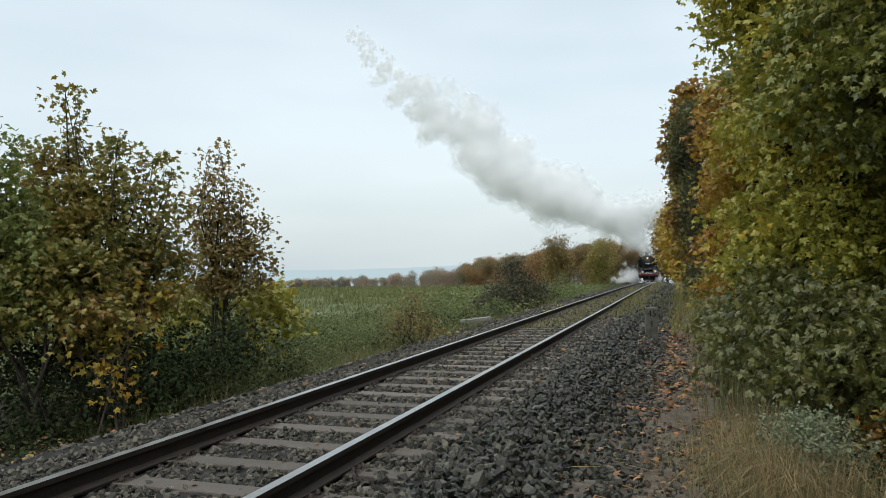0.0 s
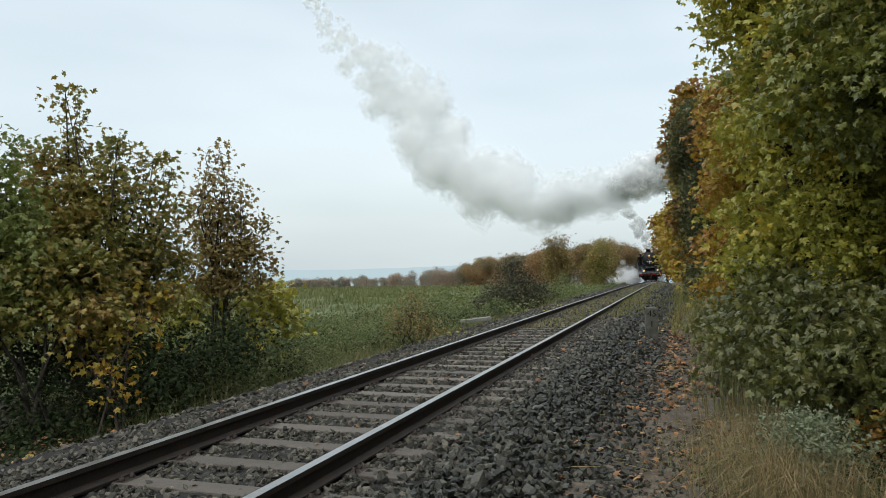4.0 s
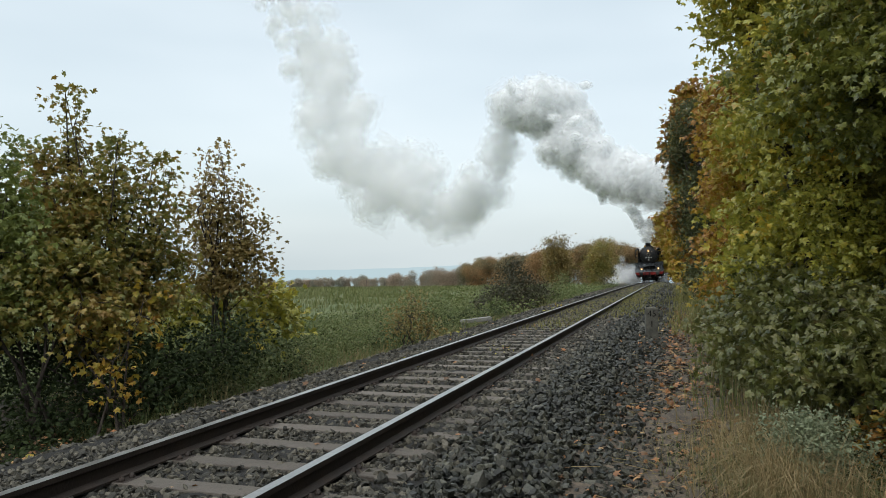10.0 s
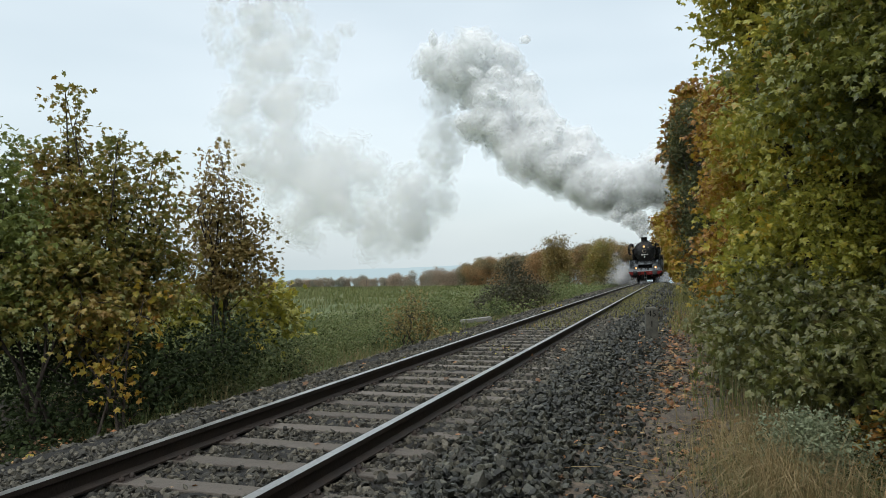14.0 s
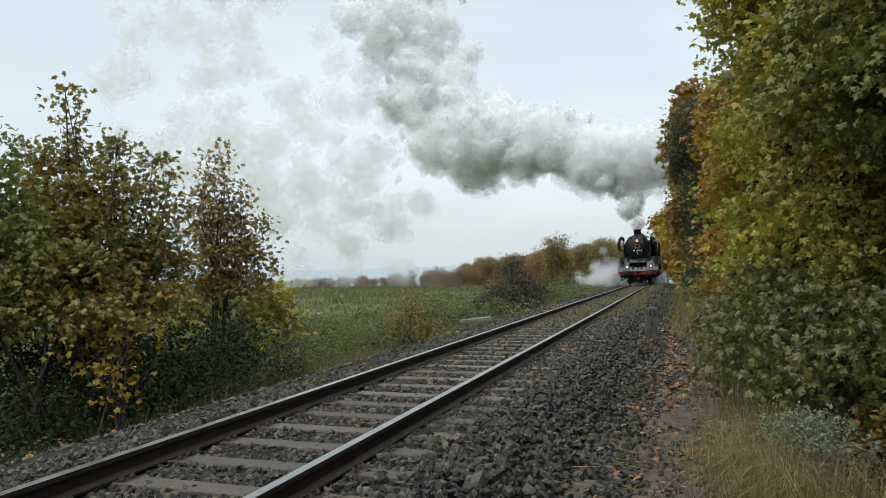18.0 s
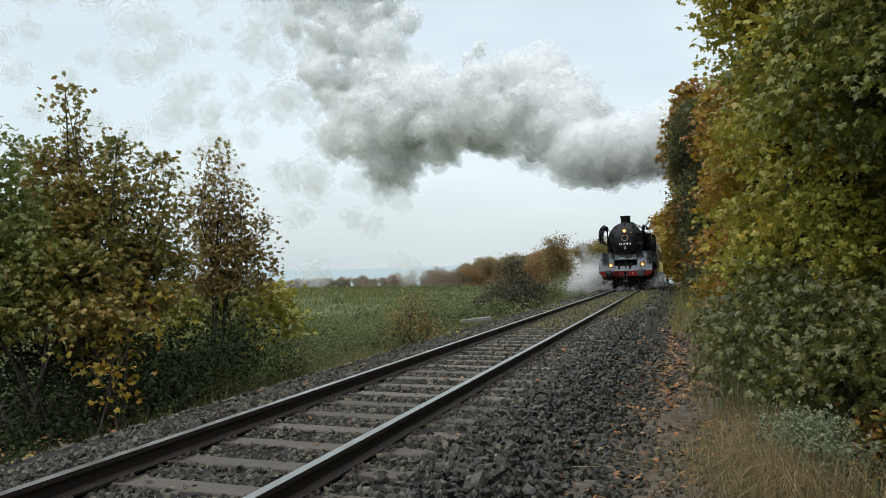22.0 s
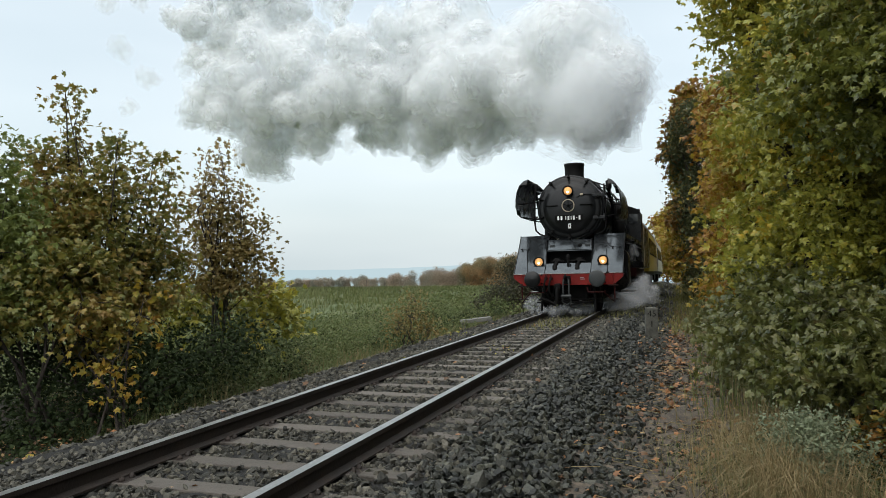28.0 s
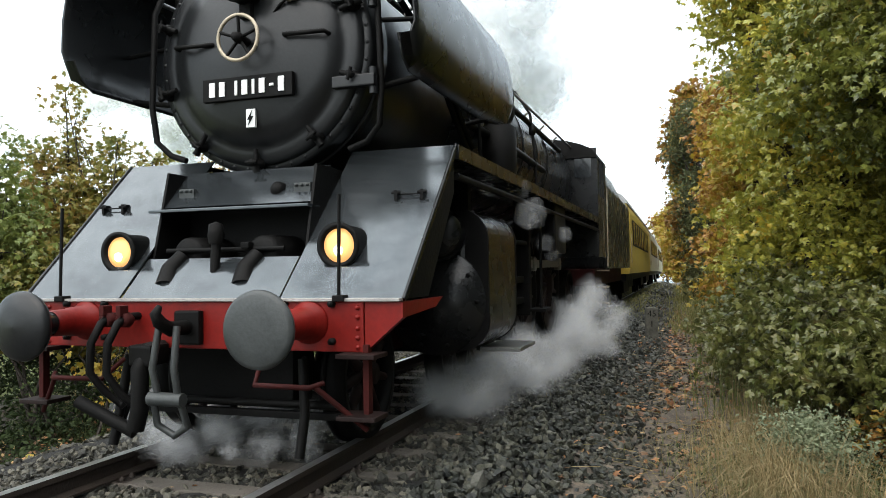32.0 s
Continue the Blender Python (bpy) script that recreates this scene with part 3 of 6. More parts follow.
def make_ballast():
    rng = np.random.default_rng(11)
    ps, ss, ds = [], [], []
    for y0, y1, dens, s0 in ((-9, 2.2, 90, 0.05), (2.2, 7, 520, 0.034), (7, 12, 430, 0.036), (12, 20, 260, 0.043), (20, 36, 100, 0.06), (36, 75, 28, 0.09)):
        n = int((y1 - y0) * 6.8 * dens)
        y = rng.uniform(y0, y1, n)
        d = rng.uniform(-3.1, 3.7, n)
        near = np.abs(np.abs(d) - 0.7535) > 0.09
        keep = near & (rng.random(n) < np.where(d < -2.6, 0.7, np.where(d > 3.1, 0.4, np.where(d > 2.6, 0.75, 1.0))))
        y, d = y[keep], d[keep]
        slope = (line_x(y + 0.05) - line_x(y - 0.05)) / 0.1
        hy = np.hypot(slope, 1)
        x, yy = line_x(y) + d / hy, y - d * slope / hy
        # keep the sleeper tops mostly clear
        ph = np.mod((y - 5.10) / 0.5987 + 0.5, 1.0) - 0.5
        on = (np.abs(ph) < 0.165) & (np.abs(d) < 1.32)
        ok = ~on | (rng.random(len(y)) < np.where(np.abs(d) > 0.85, 0.55, 0.04))
        x, yy, d = x[ok], yy[ok], d[ok]
        size = s0 * rng.uniform(0.55, 1.35, len(x)) * np.where(d > 2.75, 0.62, np.where(d > 1.0, 1.08, 0.92))
        z = ground_z(x, yy) + size * rng.uniform(-0.1, 0.6, len(x)) + np.where((d > 1.5) & (d < 2.3), 0.04 * rng.random(len(x)), 0.0)
        ps.append(np.stack([x, yy, z], -1))
        ss.append(size)
        ds.append(d + rng.normal(size=len(d)) * 0.13)
    pos, size, off = np.concatenate(ps), np.concatenate(ss), np.concatenate(ds)
    fresh = (off > 1.42) & (off < 2.85)
    pick = (pos[:, 1] < 5.4) & (pos[:, 0] > -1.3) & (pos[:, 0] < 1.4) & (size > 0.024)
    idx = np.flatnonzero(pick)[:280]
    rest = np.ones(len(pos), bool)
    rest[idx] = False
    v, f = scatter_stones(pos[rest & fresh], size[rest & fresh], rng)
    tagged(new("fresh_ballast", raw_mesh("fresh_ballast", v, f, M_STONE_WET)), "shoulder of fresh greenish-black wet ballast stones", "ballast", kind="stuff")
    v, f = scatter_stones(pos[rest & ~fresh], size[rest & ~fresh], rng)
    bal = tagged(new("ballast", raw_mesh("ballast", v, f, M_STONE)), "bed of dark grey broken ballast stones", "ballast", kind="stuff")
    kinds = []
    for k in range(8):
        v, f = scatter_stones(np.zeros((1, 3)), np.ones(1), rng)
        kinds.append([raw_mesh("stone", v, f, mm) for mm in (M_STONE_ONE, M_WET_ONE)])
    for k, i in enumerate(idx):
        ob = new("stone", kinds[k % 8][int(fresh[i])])
        ob.parent = bal
        ob.matrix_basis = Matrix.LocRotScale(Vector(pos[i]), Euler((0, 0, rng.uniform(0, 6.28))), Vector((size[i],) * 3))


M_WET_ONE = mat("loose_wet_stone", [(0.006, 0.008, 0.007), (0.024, 0.029, 0.026), (0.075, 0.08, 0.07)], 0.5, scale=3, fine=9, bump=0.4, per_object=True)
M_STONE_ONE = mat("loose_ballast_stone", [(0.016, 0.018, 0.016), (0.042, 0.044, 0.038), (0.112, 0.108, 0.092)], 0.85, scale=3, fine=9, bump=0.4, per_object=True)
make_ballast()

# ---------------------------------------------------------------- locomotive
# local axes: x across, y backwards from the buffer faces, z up from the rail
def ring(n, r, y, z0=3.06, a0=0.0):
    return [(r * math.cos(a0 + 2 * math.pi * i / n), y, z0 + r * math.sin(a0 + 2 * math.pi * i / n)) for i in range(n)]


def wheelset(parent, name, y, r, spokes, x=0.75, label="", rim_mat=None, crank=False):
    """Two spoked wheels on an axle, one part with its pieces."""
    rim_mat = rim_mat or M_UNDER
    b = Build()
    b.tube([(-x, 0, 0), (x, 0, 0)], 0.09, 12)
    ob = part(name, b, M_SOOT, parent, label, at=pose(0, y, r))
    for sx in (-x, x):
        b = Build()
        w = 0.07
        b.lathe([(r, sx - w), (r, sx + w), (r - 0.07, sx + w), (r - 0.07, sx - w), (r, sx - w)], 40, "x", (0, 0, 0))
        s = -1 if sx > 0 else 1
        b.lathe([(r - 0.07, sx + s * w), (r + 0.03, sx + s * w), (r + 0.03, sx + s * (w + 0.03)), (r - 0.07, sx + s * (w + 0.03))], 40, "x")
        part("tyre", b, M_SOOT, ob)
        b = Build()
        b.lathe([(0, sx - 0.11), (0.17 * min(1, r), sx - 0.11), (0.17 * min(1, r), sx + 0.11), (0, sx + 0.11)], 18, "x")
        for i in range(spokes):
            a = 2 * math.pi * i / spokes
            c, s2 = math.cos(a), math.sin(a)
            b.tube([(sx, c * 0.12, s2 * 0.12), (sx, c * (r - 0.06), s2 * (r - 0.06))], [0.05, 0.034], 6)
        if crank:
            b.lathe([(0, sx + (0.2 if sx > 0 else -0.2)), (0.07, sx + (0.2 if sx > 0 else -0.2)), (0.09, sx)], 12, "x", (0, 0.33, 0))
            b.prism([(0.55 * math.cos(t), 0.55 * math.sin(t) - 0.0) for t in np.linspace(math.pi * 0.72, math.pi * 1.28, 9)] +
                    [(0.84 * math.cos(t), 0.84 * math.sin(t)) for t in np.linspace(math.pi * 1.28, math.pi * 0.72, 9)], sx - 0.06, sx + 0.06, "x")
        part("wheel_centre", b, rim_mat, ob)
    return ob


def lamp(parent, x, y, z, r=0.155):
    """Round electric headlamp with a deep black hood."""
    b = Build()
    b.lathe([(0.0, 0.32), (r * 0.75, 0.30), (r + 0.01, 0.22), (r + 0.015, 0.0), (r + 0.028, -0.005), (r + 0.028, -0.03), (r - 0.005, -0.03), (r - 0.01, 0.03), (r * 0.5, 0.1), (0, 0.12)], 28, "y")
    b.box(-0.05, 0.05, 0.08, 0.2, -r - 0.12, -r + 0.02, 0.01)
    ob = part("headlamp", b, M_SOOT, parent, "round headlamp, lit, in a black hood", at=pose(x, y, z))
    b = Build()
    b.lathe([(0.0, -0.022), (r * 0.5, -0.016), (r - 0.012, 0.0), (r - 0.012, 0.02), (0, 0.03)], 28, "y")
    part("lens", b, M_LAMP, ob, "glowing warm lens")
    b = Build()
    b.lathe([(0.0, -0.034), (0.03, -0.03), (0.035, -0.02), (0, -0.018)], 12, "y", (0, 0, -0.035))
    part("bulb", b, M_FILAMENT, ob)
    return ob


def make_loco():
    t = thing("steam_locomotive", "black steam locomotive with red buffer beam and lit lamps", "locomotive")
    S = 3.06
    # smokebox and its door
    b = Build()
    b.lathe([(0.90, 1.52), (0.955, 1.52), (0.965, 1.56), (0.965, 3.6), (0.95, 3.62)], 56, "y", (0, 0, S))
    b.lathe([(0.985, 1.7), (0.985, 1.78), (0.965, 1.78)], 56, "y", (0, 0, S))
    b.lathe([(0.965, 1.7), (0.985, 1.7)], 56, "y", (0, 0, S))
    for i in range(44):
        a = 2 * math.pi * i / 44
        b.lathe([(0, -0.012), (0.014, -0.008), (0.018, 0.0)], 6, "y", (0.928 * math.cos(a), 1.52, S + 0.928 * math.sin(a)))
    part("smokebox", b, M_SMOKEBOX, t, "matt black round smokebox")
    b = Build()
    b.lathe([(0.905, 1.54), (0.905, 1.50), (0.86, 1.47), (0.80, 1.46), (0.745, 1.455), (0.735, 1.425), (0.60, 1.39), (0.42, 1.35), (0.2, 1.325), (0.0, 1.315)], 56, "y", (0, 0, S))
    door = part("smokebox_door", b, M_SMOKEBOX, t, "domed black smokebox door with clamps")
    for i in range(10):
        a = math.radians(18 + 36 * i)
        c, s = math.cos(a), math.sin(a)
        b = Build()
        b.tube([(0.78 * c, 1.42, S + 0.78 * s), (0.97 * c, 1.44, S + 0.97 * s)], [0.02, 0.03], 8)
        b.lathe([(0, -0.07), (0.026, -0.07), (0.028, 0.0), (0.045, 0.02), (0.045, 0.07)], 8, "y", (0.89 * c, 1.42, S + 0.89 * s))
        b.tube([(0.89 * c - 0.05 * s, 1.36, S + 0.89 * s + 0.05 * c), (0.89 * c + 0.05 * s, 1.36, S + 0.89 * s - 0.05 * c)], 0.014, 6)
        part("door_clamp", b, M_SOOT, door)
    for sx in (-1, 1):
        b = Build()
        x0, x1 = (0.33, 0.66) if sx > 0 else (-0.66, -0.33)
        b.tube([(x0, 1.36, S + 0.06), (x0, 1.30, S + 0.06), (x1, 1.33, S + 0.06), (x1, 1.41, S + 0.06)], 0.018, 8)
        part("grab_rail", b, M_SOOT, door)
    for dz in (-0.32, 0.34):
        b = Build()
        b.box(0.68, 1.03, 1.40, 1.45, S + dz - 0.045, S + dz + 0.045, 0.01)
        b.tube([(1.0, 1.46, S + dz - 0.1), (1.0, 1.46, S + dz + 0.1)], 0.035, 10)
        part("hinge_strap", b, M_SMOKEBOX, door)
    # hand wheel
    b = Build()
    n = 28
    rim = [(0.175 * math.cos(2 * math.pi * i / n), 0, 0.175 * math.sin(2 * math.pi * i / n)) for i in range(n + 1)]
    b.tube(rim, 0.015, 8, cap=False)
    wheel = part("hand_wheel", b, M_BRASS, door, "pale worn hand wheel", at=pose(0, 1.19, S + 0.04))
    b = Build()
    for i in range(5):
        a = 2 * math.pi * i / 5 + 0.3
        b.tube([(0, 0.02, 0), (0.17 * math.cos(a), 0, 0.17 * math.sin(a))], 0.013, 6)
    b.lathe([(0, -0.05), (0.03, -0.05), (0.045, 0.0), (0.03, 0.14)], 12, "y")
    part("spoke_star", b, M_SOOT, wheel)
    # number plate with plain bars, warning plate
    b = Build()
    b.box(-0.40, 0.40, 1.30, 1.345, 2.655, 2.835, 0.006)
    plate = part("nameplate", b, M_SOOT, door, "black plate with raised white characters")
    b = Build()
    x = -0.335
    for w in (0.064, 0.064, -0.05, 0.036, 0.064, 0.036, 0.064, 0.05, 0.064):
        if w > 0:
            h = 0.058 if w != 0.05 else 0.011
            part("character", Build().box(x, x + w - 0.012, 1.290, 1.302, 2.745 - h, 2.745 + h, 0.004), M_WHITE, plate, "plain white bar")
            x += w + 0.027
        else:
            x -= w
    b = Build()
    b.box(-0.035, 0.045, 1.345, 1.375, 2.44, 2.585, 0.004)
    sign = part("warning_plate", b, M_WHITE, door, "small white warning plate with a dark flash")
    b = Build()
    b.prism([(0.02, 2.57), (-0.022, 2.50), (0.0, 2.50), (-0.015, 2.455), (0.032, 2.525), (0.008, 2.525)], 1.338, 1.344)
    part("flash", b, M_SOOT, sign)
    # cable from the top lamp
    b = Build()
    b.tube([(0.08, 1.42, 3.44), (0.2, 1.36, 3.30), (0.28, 1.33, 3.36), (0.36, 1.34, 3.42), (0.6, 1.38, 3.42), (0.75, 1.42, 3.38), (0.9, 1.5, 3.45), (1.05, 1.6, 3.62)], 0.013, 6)
    part("lamp_cable", b, M_SOOT, door)
    b = Build()
    b.box(0.33, 0.42, 1.30, 1.37, 3.39, 3.45, 0.01)
    part("junction_box", b, M_BRASS, door)
    lamp(t, 0.0, 1.20, 3.53, 0.13)
    # chimney
    b = Build()
    b.lathe([(0.25, 4.52), (0.305, 4.52), (0.315, 4.47), (0.30, 4.44), (0.29, 4.10), (0.33, 4.0), (0.46, 3.92), (0.5, 3.85)], 36, "z", (0, 2.74, 0))
    b.lathe([(0.25, 4.52), (0.25, 3.9), (0, 3.9)], 36, "z", (0, 2.74, 0))
    part("chimney", b, M_SOOT, t, "short sooty chimney")
    # smoke deflectors, curved in at the top
    for sx in (-1, 1):
        b = Build()
        lift = 0.1 if sx < 0 else 0.0
        arc = [(1.40, 2.70), (1.49, 2.78), (1.52, 3.0), (1.51, 3.25), (1.47, 3.46), (1.39, 3.64), (1.28, 3.77), (1.17, 3.83)]
        inner = [(u - 0.02, w - 0.01) for u, w in arc]
        vs, fs = [], []
        ysd = [1.0, 1.07, 1.2, 2.0, 2.9, 3.7, 3.9]
        for k, yv in enumerate(ysd):
            cut = 0.22 if k in (0, 6) else (0.08 if k in (1, 5) else 0.0)
            lo, hi = 2.70 + cut, 3.83 - cut * 0.8
            for u, w in arc + inner[::-1]:
                vs.append((sx * u, yv, min(max(w, lo), hi) + lift))
        k = len(arc) * 2
        for i in range(len(ysd) - 1):
            for j in range(k):
                fs.append((i * k + j, i * k + (j + 1) % k, (i + 1) * k + (j + 1) % k, (i + 1) * k + j))
        fs += [tuple(range(k)), tuple(range((len(ysd) - 1) * k, len(ysd) * k))]
        b.add(vs, fs, 0, True)
        d = part("smoke_deflector", b, M_BLACK, t, "glossy black curved smoke deflector")
        for yv in (1.75, 3.6):
            part("bracket", Build().tube([(sx * 0.9, yv, 3.3), (sx * 1.50, yv, 3.25)], 0.02, 6), M_SOOT, d)
            part("bracket", Build().tube([(sx * 0.85, yv, 2.75), (sx * 1.48, yv, 2.85)], 0.025, 6), M_SOOT, d)
        b = Build()
        b.tube([(sx * 1.0, 1.6, 3.72), (sx * 1.02, 1.5, 3.5), (sx * 1.05, 1.5, 2.7), (sx * 1.02, 1.52, 2.42), (sx * 0.9, 1.55, 2.30), (sx * 0.75, 1.55, 2.25)], 0.026, 8)
        part("grab_rail", b, M_SOOT, t)
        b = Build()
        b.tube([(sx * 1.02, 1.6, 3.62), (sx * 1.0, 4.5, 3.68), (sx * 1.0, 11.3, 3.72)], 0.02, 6)
        for yv in np.arange(2.4, 9.8, 1.2):
            b.tube([(sx * 0.9, yv, 3.55), (sx * 1.01, yv, 3.65)], 0.018, 6)
        part("hand_rail", b, M_STEEL, t)
    # boiler, bands, domes, pipework
    b = Build()
    b.lathe([(0.95, 3.6), (0.93, 3.62), (0.93, 6.0), (0.98, 8.0), (1.0, 11.5), (0.4, 11.52)], 48, "y", (0, 0, S + 0.02))
    boiler = part("boiler", b, M_BLACK, t, "black boiler barrel with bands")
    for yv in (4.3, 5.2, 6.1, 7.0, 7.9, 8.8):
        b = Build()
        r = np.interp(yv, [3.6, 6, 8, 10.6], [0.93, 0.93, 0.98, 1.0]) + 0.012
        b.lathe([(r - 0.02, yv - 0.03), (r, yv - 0.03), (r, yv + 0.03), (r - 0.02, yv + 0.03)], 48, "y", (0, 0, S + 0.02))
        part("band", b, M_BLACK, boiler)
    for yv, r, h in ((4.9, 0.36, 4.33), (6.6, 0.42, 4.40), (8.0, 0.36, 4.30)):
        b = Build()
        b.lathe([(0, h), (r * 0.55, h - 0.03), (r * 0.9, h - 0.12), (r, h - 0.25), (r, 3.95), (r + 0.1, 3.8)], 28, "z", (0, yv, 0))
        part("dome", b, M_BLACK, boiler)
    for sx in (-1, 1):
        for k, (z, r, y0, y1) in enumerate(((3.95, 0.03, 3.0, 9.5), (3.45, 0.04, 3.7, 10.0), (2.85, 0.05, 3.8, 8.0))):
            rad = math.sqrt(max(0.02, 1.0 - (z - S) ** 2)) + 0.05
            b = Build()
            b.tube([(sx * rad, y0, z), (sx * (rad + 0.03), (y0 + y1) / 2, z + 0.02), (sx * (rad + 0.02), y1, z)], r, 8)
            part("pipe", b, M_SOOT, boiler)
        for yv in (4.1, 5.6, 7.2):
            b = Build()
            b.tube([(sx * 0.4, yv, 4.1), (sx * 0.8, yv, 3.95), (sx * 1.02, yv, 3.6), (sx * 1.08, yv, 3.0), (sx * 1.1, yv, 2.4)], 0.022, 6)
            b.lathe([(0, 0.08), (0.05, 0.06), (0.05, -0.06), (0, -0.08)], 8, "z", (sx * 1.05, yv, 3.35))
            part("pipe", b, M_SOOT, boiler)
        b = Build()
        for z in (3.1, 2.95):
            b.tube([(sx * 1.05, 1.9, z + 0.55), (sx * 1.12, 2.4, z + 0.3), (sx * 1.1, 3.2, z - 0.2), (sx * 1.06, 3.9, z - 0.5)], 0.03, 6)
        b.lathe([(0, 0.0), (0.06, 0.0), (0.09, 0.12), (0.09, 0.3), (0, 0.34)], 12, "z", (sx * 1.1, 2.0, 3.55))
        part("pipe", b, M_SOOT, t)
    # pump casing beside the smokebox
    for sx in (-1, 1):
        b = Build()
        b.lathe([(0, 2.3), (0.2, 2.3), (0.22, 2.36), (0.22, 2.95), (0.15, 3.0), (0.18, 3.05), (0.2, 3.1), (0.2, 3.4), (0, 3.45)], 20, "z", (sx * 1.12, 4.8, 0))
        part("pump", b, M_SOOT, t)
    # running boards and their edges
    for sx in (-1, 1):
        b = Build()
        b.box(min(sx * 0.85, sx * 1.55), max(sx * 0.85, sx * 1.55), 1.8, 11.4, 2.22, 2.26)
        b.box(min(sx * 1.52, sx * 1.56), max(sx * 1.52, sx * 1.56), 1.8, 11.4, 2.16, 2.27)
        rb = part("running_board", b, M_BLACK, t, "black running board with a raised edge")
        b = Build()
        b.tube([(sx * 1.5, 1.9, 2.04), (sx * 1.5, 11.3, 2.04)], 0.03, 6)
        part("pipe", b, M_SOOT, rb)
    # sloping front apron: side panels, saddle plate, recess
    def slope(u0, u1, z0, z1, th=0.02, f=lambda z: 0.66 + (z - 1.13) * 1.0):
        return [(u0, f(z0), z0), (u1, f(z0), z0), (u1, f(z1), z1), (u0, f(z1), z1), (u0, f(z0) + th, z0), (u1, f(z0) + th, z0), (u1, f(z1) + th, z1), (u0, f(z1) + th, z1)]
    six = [(0, 1, 2, 3), (7, 6, 5, 4), (0, 4, 5, 1), (3, 2, 6, 7), (0, 3, 7, 4), (1, 5, 6, 2)]
    for sx in (-1, 1):
        b = Build()
        pts = slope(sx * 0.66, sx * 1.53, 1.14, 2.27)
        b.add(pts, six)
        panel = part("apron_panel", b, M_GREY, t, "smooth wet grey sloping front panel")
        b = Build()
        b.prism([(0.66, 1.13), (1.82, 2.27), (1.82, 2.24), (0.70, 1.13)], sx * 1.53 - 0.015, sx * 1.53 + 0.015, "x")
        b.tube([(sx * 1.535, 0.66, 1.13), (sx * 1.535, 1.8, 2.27)], 0.014, 6)
        part("edge_strip", b, M_BLACK, panel)
        for u in (1.22, 1.42):
            b = Build()
            zz = 1.86
            yy = 0.66 + (zz - 1.13) - 0.03
            b.box(sx * u - 0.012, sx * u + 0.012, yy - 0.03, yy + 0.05, zz - 0.05, zz + 0.03, 0.004)
            b.tube([(sx * u - 0.035, yy - 0.02, zz + 0.01), (sx * u + 0.035, yy - 0.02, zz + 0.01)], 0.012, 6)
            part("latch", b, M_SOOT, panel)
        b = Build()
        zz = 1.86
        b.tube([(sx * 1.22, 0.66 + 0.7, zz), (sx * 1.42, 0.66 + 0.7, zz)], 0.006, 5)
        part("latch_rod", b, M_SOOT, panel)
        b = Build()
        b.tube([(sx * 1.12, 0.60, 1.14), (sx * 1.12, 0.62, 1.8)], 0.012, 6)
        b.box(sx * 1.12 - 0.04, sx * 1.12 + 0.04, 0.58, 0.66, 1.12, 1.16, 0.006)
        part("signal_rod", b, M_SOOT, t)
        b = Build()
        b.prism([(0.66, 1.13), (1.82, 2.25), (1.82, 1.9), (1.2, 1.13)], sx * 1.50 - 0.008, sx * 1.50 + 0.008, "x")
        part("cheek_plate", b, M_SOOT, t)
    b = Build()
    b.add(slope(-0.64, 0.64, 1.82, 2.12, f=lambda z: 1.14 + (z - 1.82) * 1.0), six)
    sad = part("saddle_plate", b, M_GREY, t, "grey plate below the smokebox")
    b = Build()
    b.lathe([(0, -0.06), (0.04, -0.06), (0.06, -0.03), (0.06, 0.02)], 16, "y", (0.30, 1.27, 1.93))
    part("cap", b, M_SOOT, sad)
    for u in (-0.5, 0.52):
        b = Build()
        b.box(u - 0.07, u + 0.07, 1.22, 1.27, 1.88, 1.97, 0.006)
        for du in (-0.045, 0.0, 0.045):
            b.lathe([(0, -0.02), (0.012, -0.015), (0.014, 0)], 6, "y", (u + du, 1.22, 1.95))
        part("hinge", b, M_GREYD, sad)
    b = Build()
    b.box(-0.72, 0.66, 1.05, 1.24, 1.775, 1.80, 0.006)
    part("foot_board", b, M_GREY, t, "narrow grey step across the apron")
    b = Build()
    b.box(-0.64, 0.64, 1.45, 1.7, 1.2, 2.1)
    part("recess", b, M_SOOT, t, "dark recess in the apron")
    for u in (-0.65, 0.65):
        part("recess_cheek", Build().prism([(0.95, 1.13), (1.5, 1.13), (1.5, 2.1), (1.2, 2.1)], u - 0.01, u + 0.01, "x"), M_SOOT, t)
    b = Build()
    b.add(slope(-0.64, 0.64, 1.14, 1.42, f=lambda z: 0.67 + (z - 1.13) * 1.0), six)
    low = part("apron_panel", b, M_GREY, t, "low grey panel in front of the recess")
    for u in (-0.34, 0.30):
        b = Build()
        b.lathe([(0, 0.0), (0.11, 0.0), (0.14, 0.03), (0.15, 0.4)], 24, "y", (u, 1.02, 1.44))
        b.tube([(u, 0.98, 1.44), (u - 0.05, 0.9, 1.34), (u - 0.03, 0.84, 1.22)], [0.06, 0.07, 0.09], 10)
        part("valve_cover", b, M_SOOT, low)
    b = Build()
    b.tube([(0, 0.88, 1.25), (0, 0.9, 1.55)], 0.035, 8)
    b.lathe([(0, 0.1), (0.05, 0.08), (0.06, 0), (0.05, -0.06)], 10, "z", (0, 0.9, 1.58))
    b.tube([(-0.5, 1.0, 1.48), (0.5, 1.0, 1.48)], 0.02, 6)
    b.box(0.18, 0.25, 0.93, 1.0, 1.48, 1.53, 0.01)
    part("valve_rod", b, M_SOOT, low)
    lamp(t, -0.85, 0.90, 1.475, 0.128)
    lamp(t, 0.98, 0.90, 1.485, 0.128)
    # buffer beam
    b = Build()
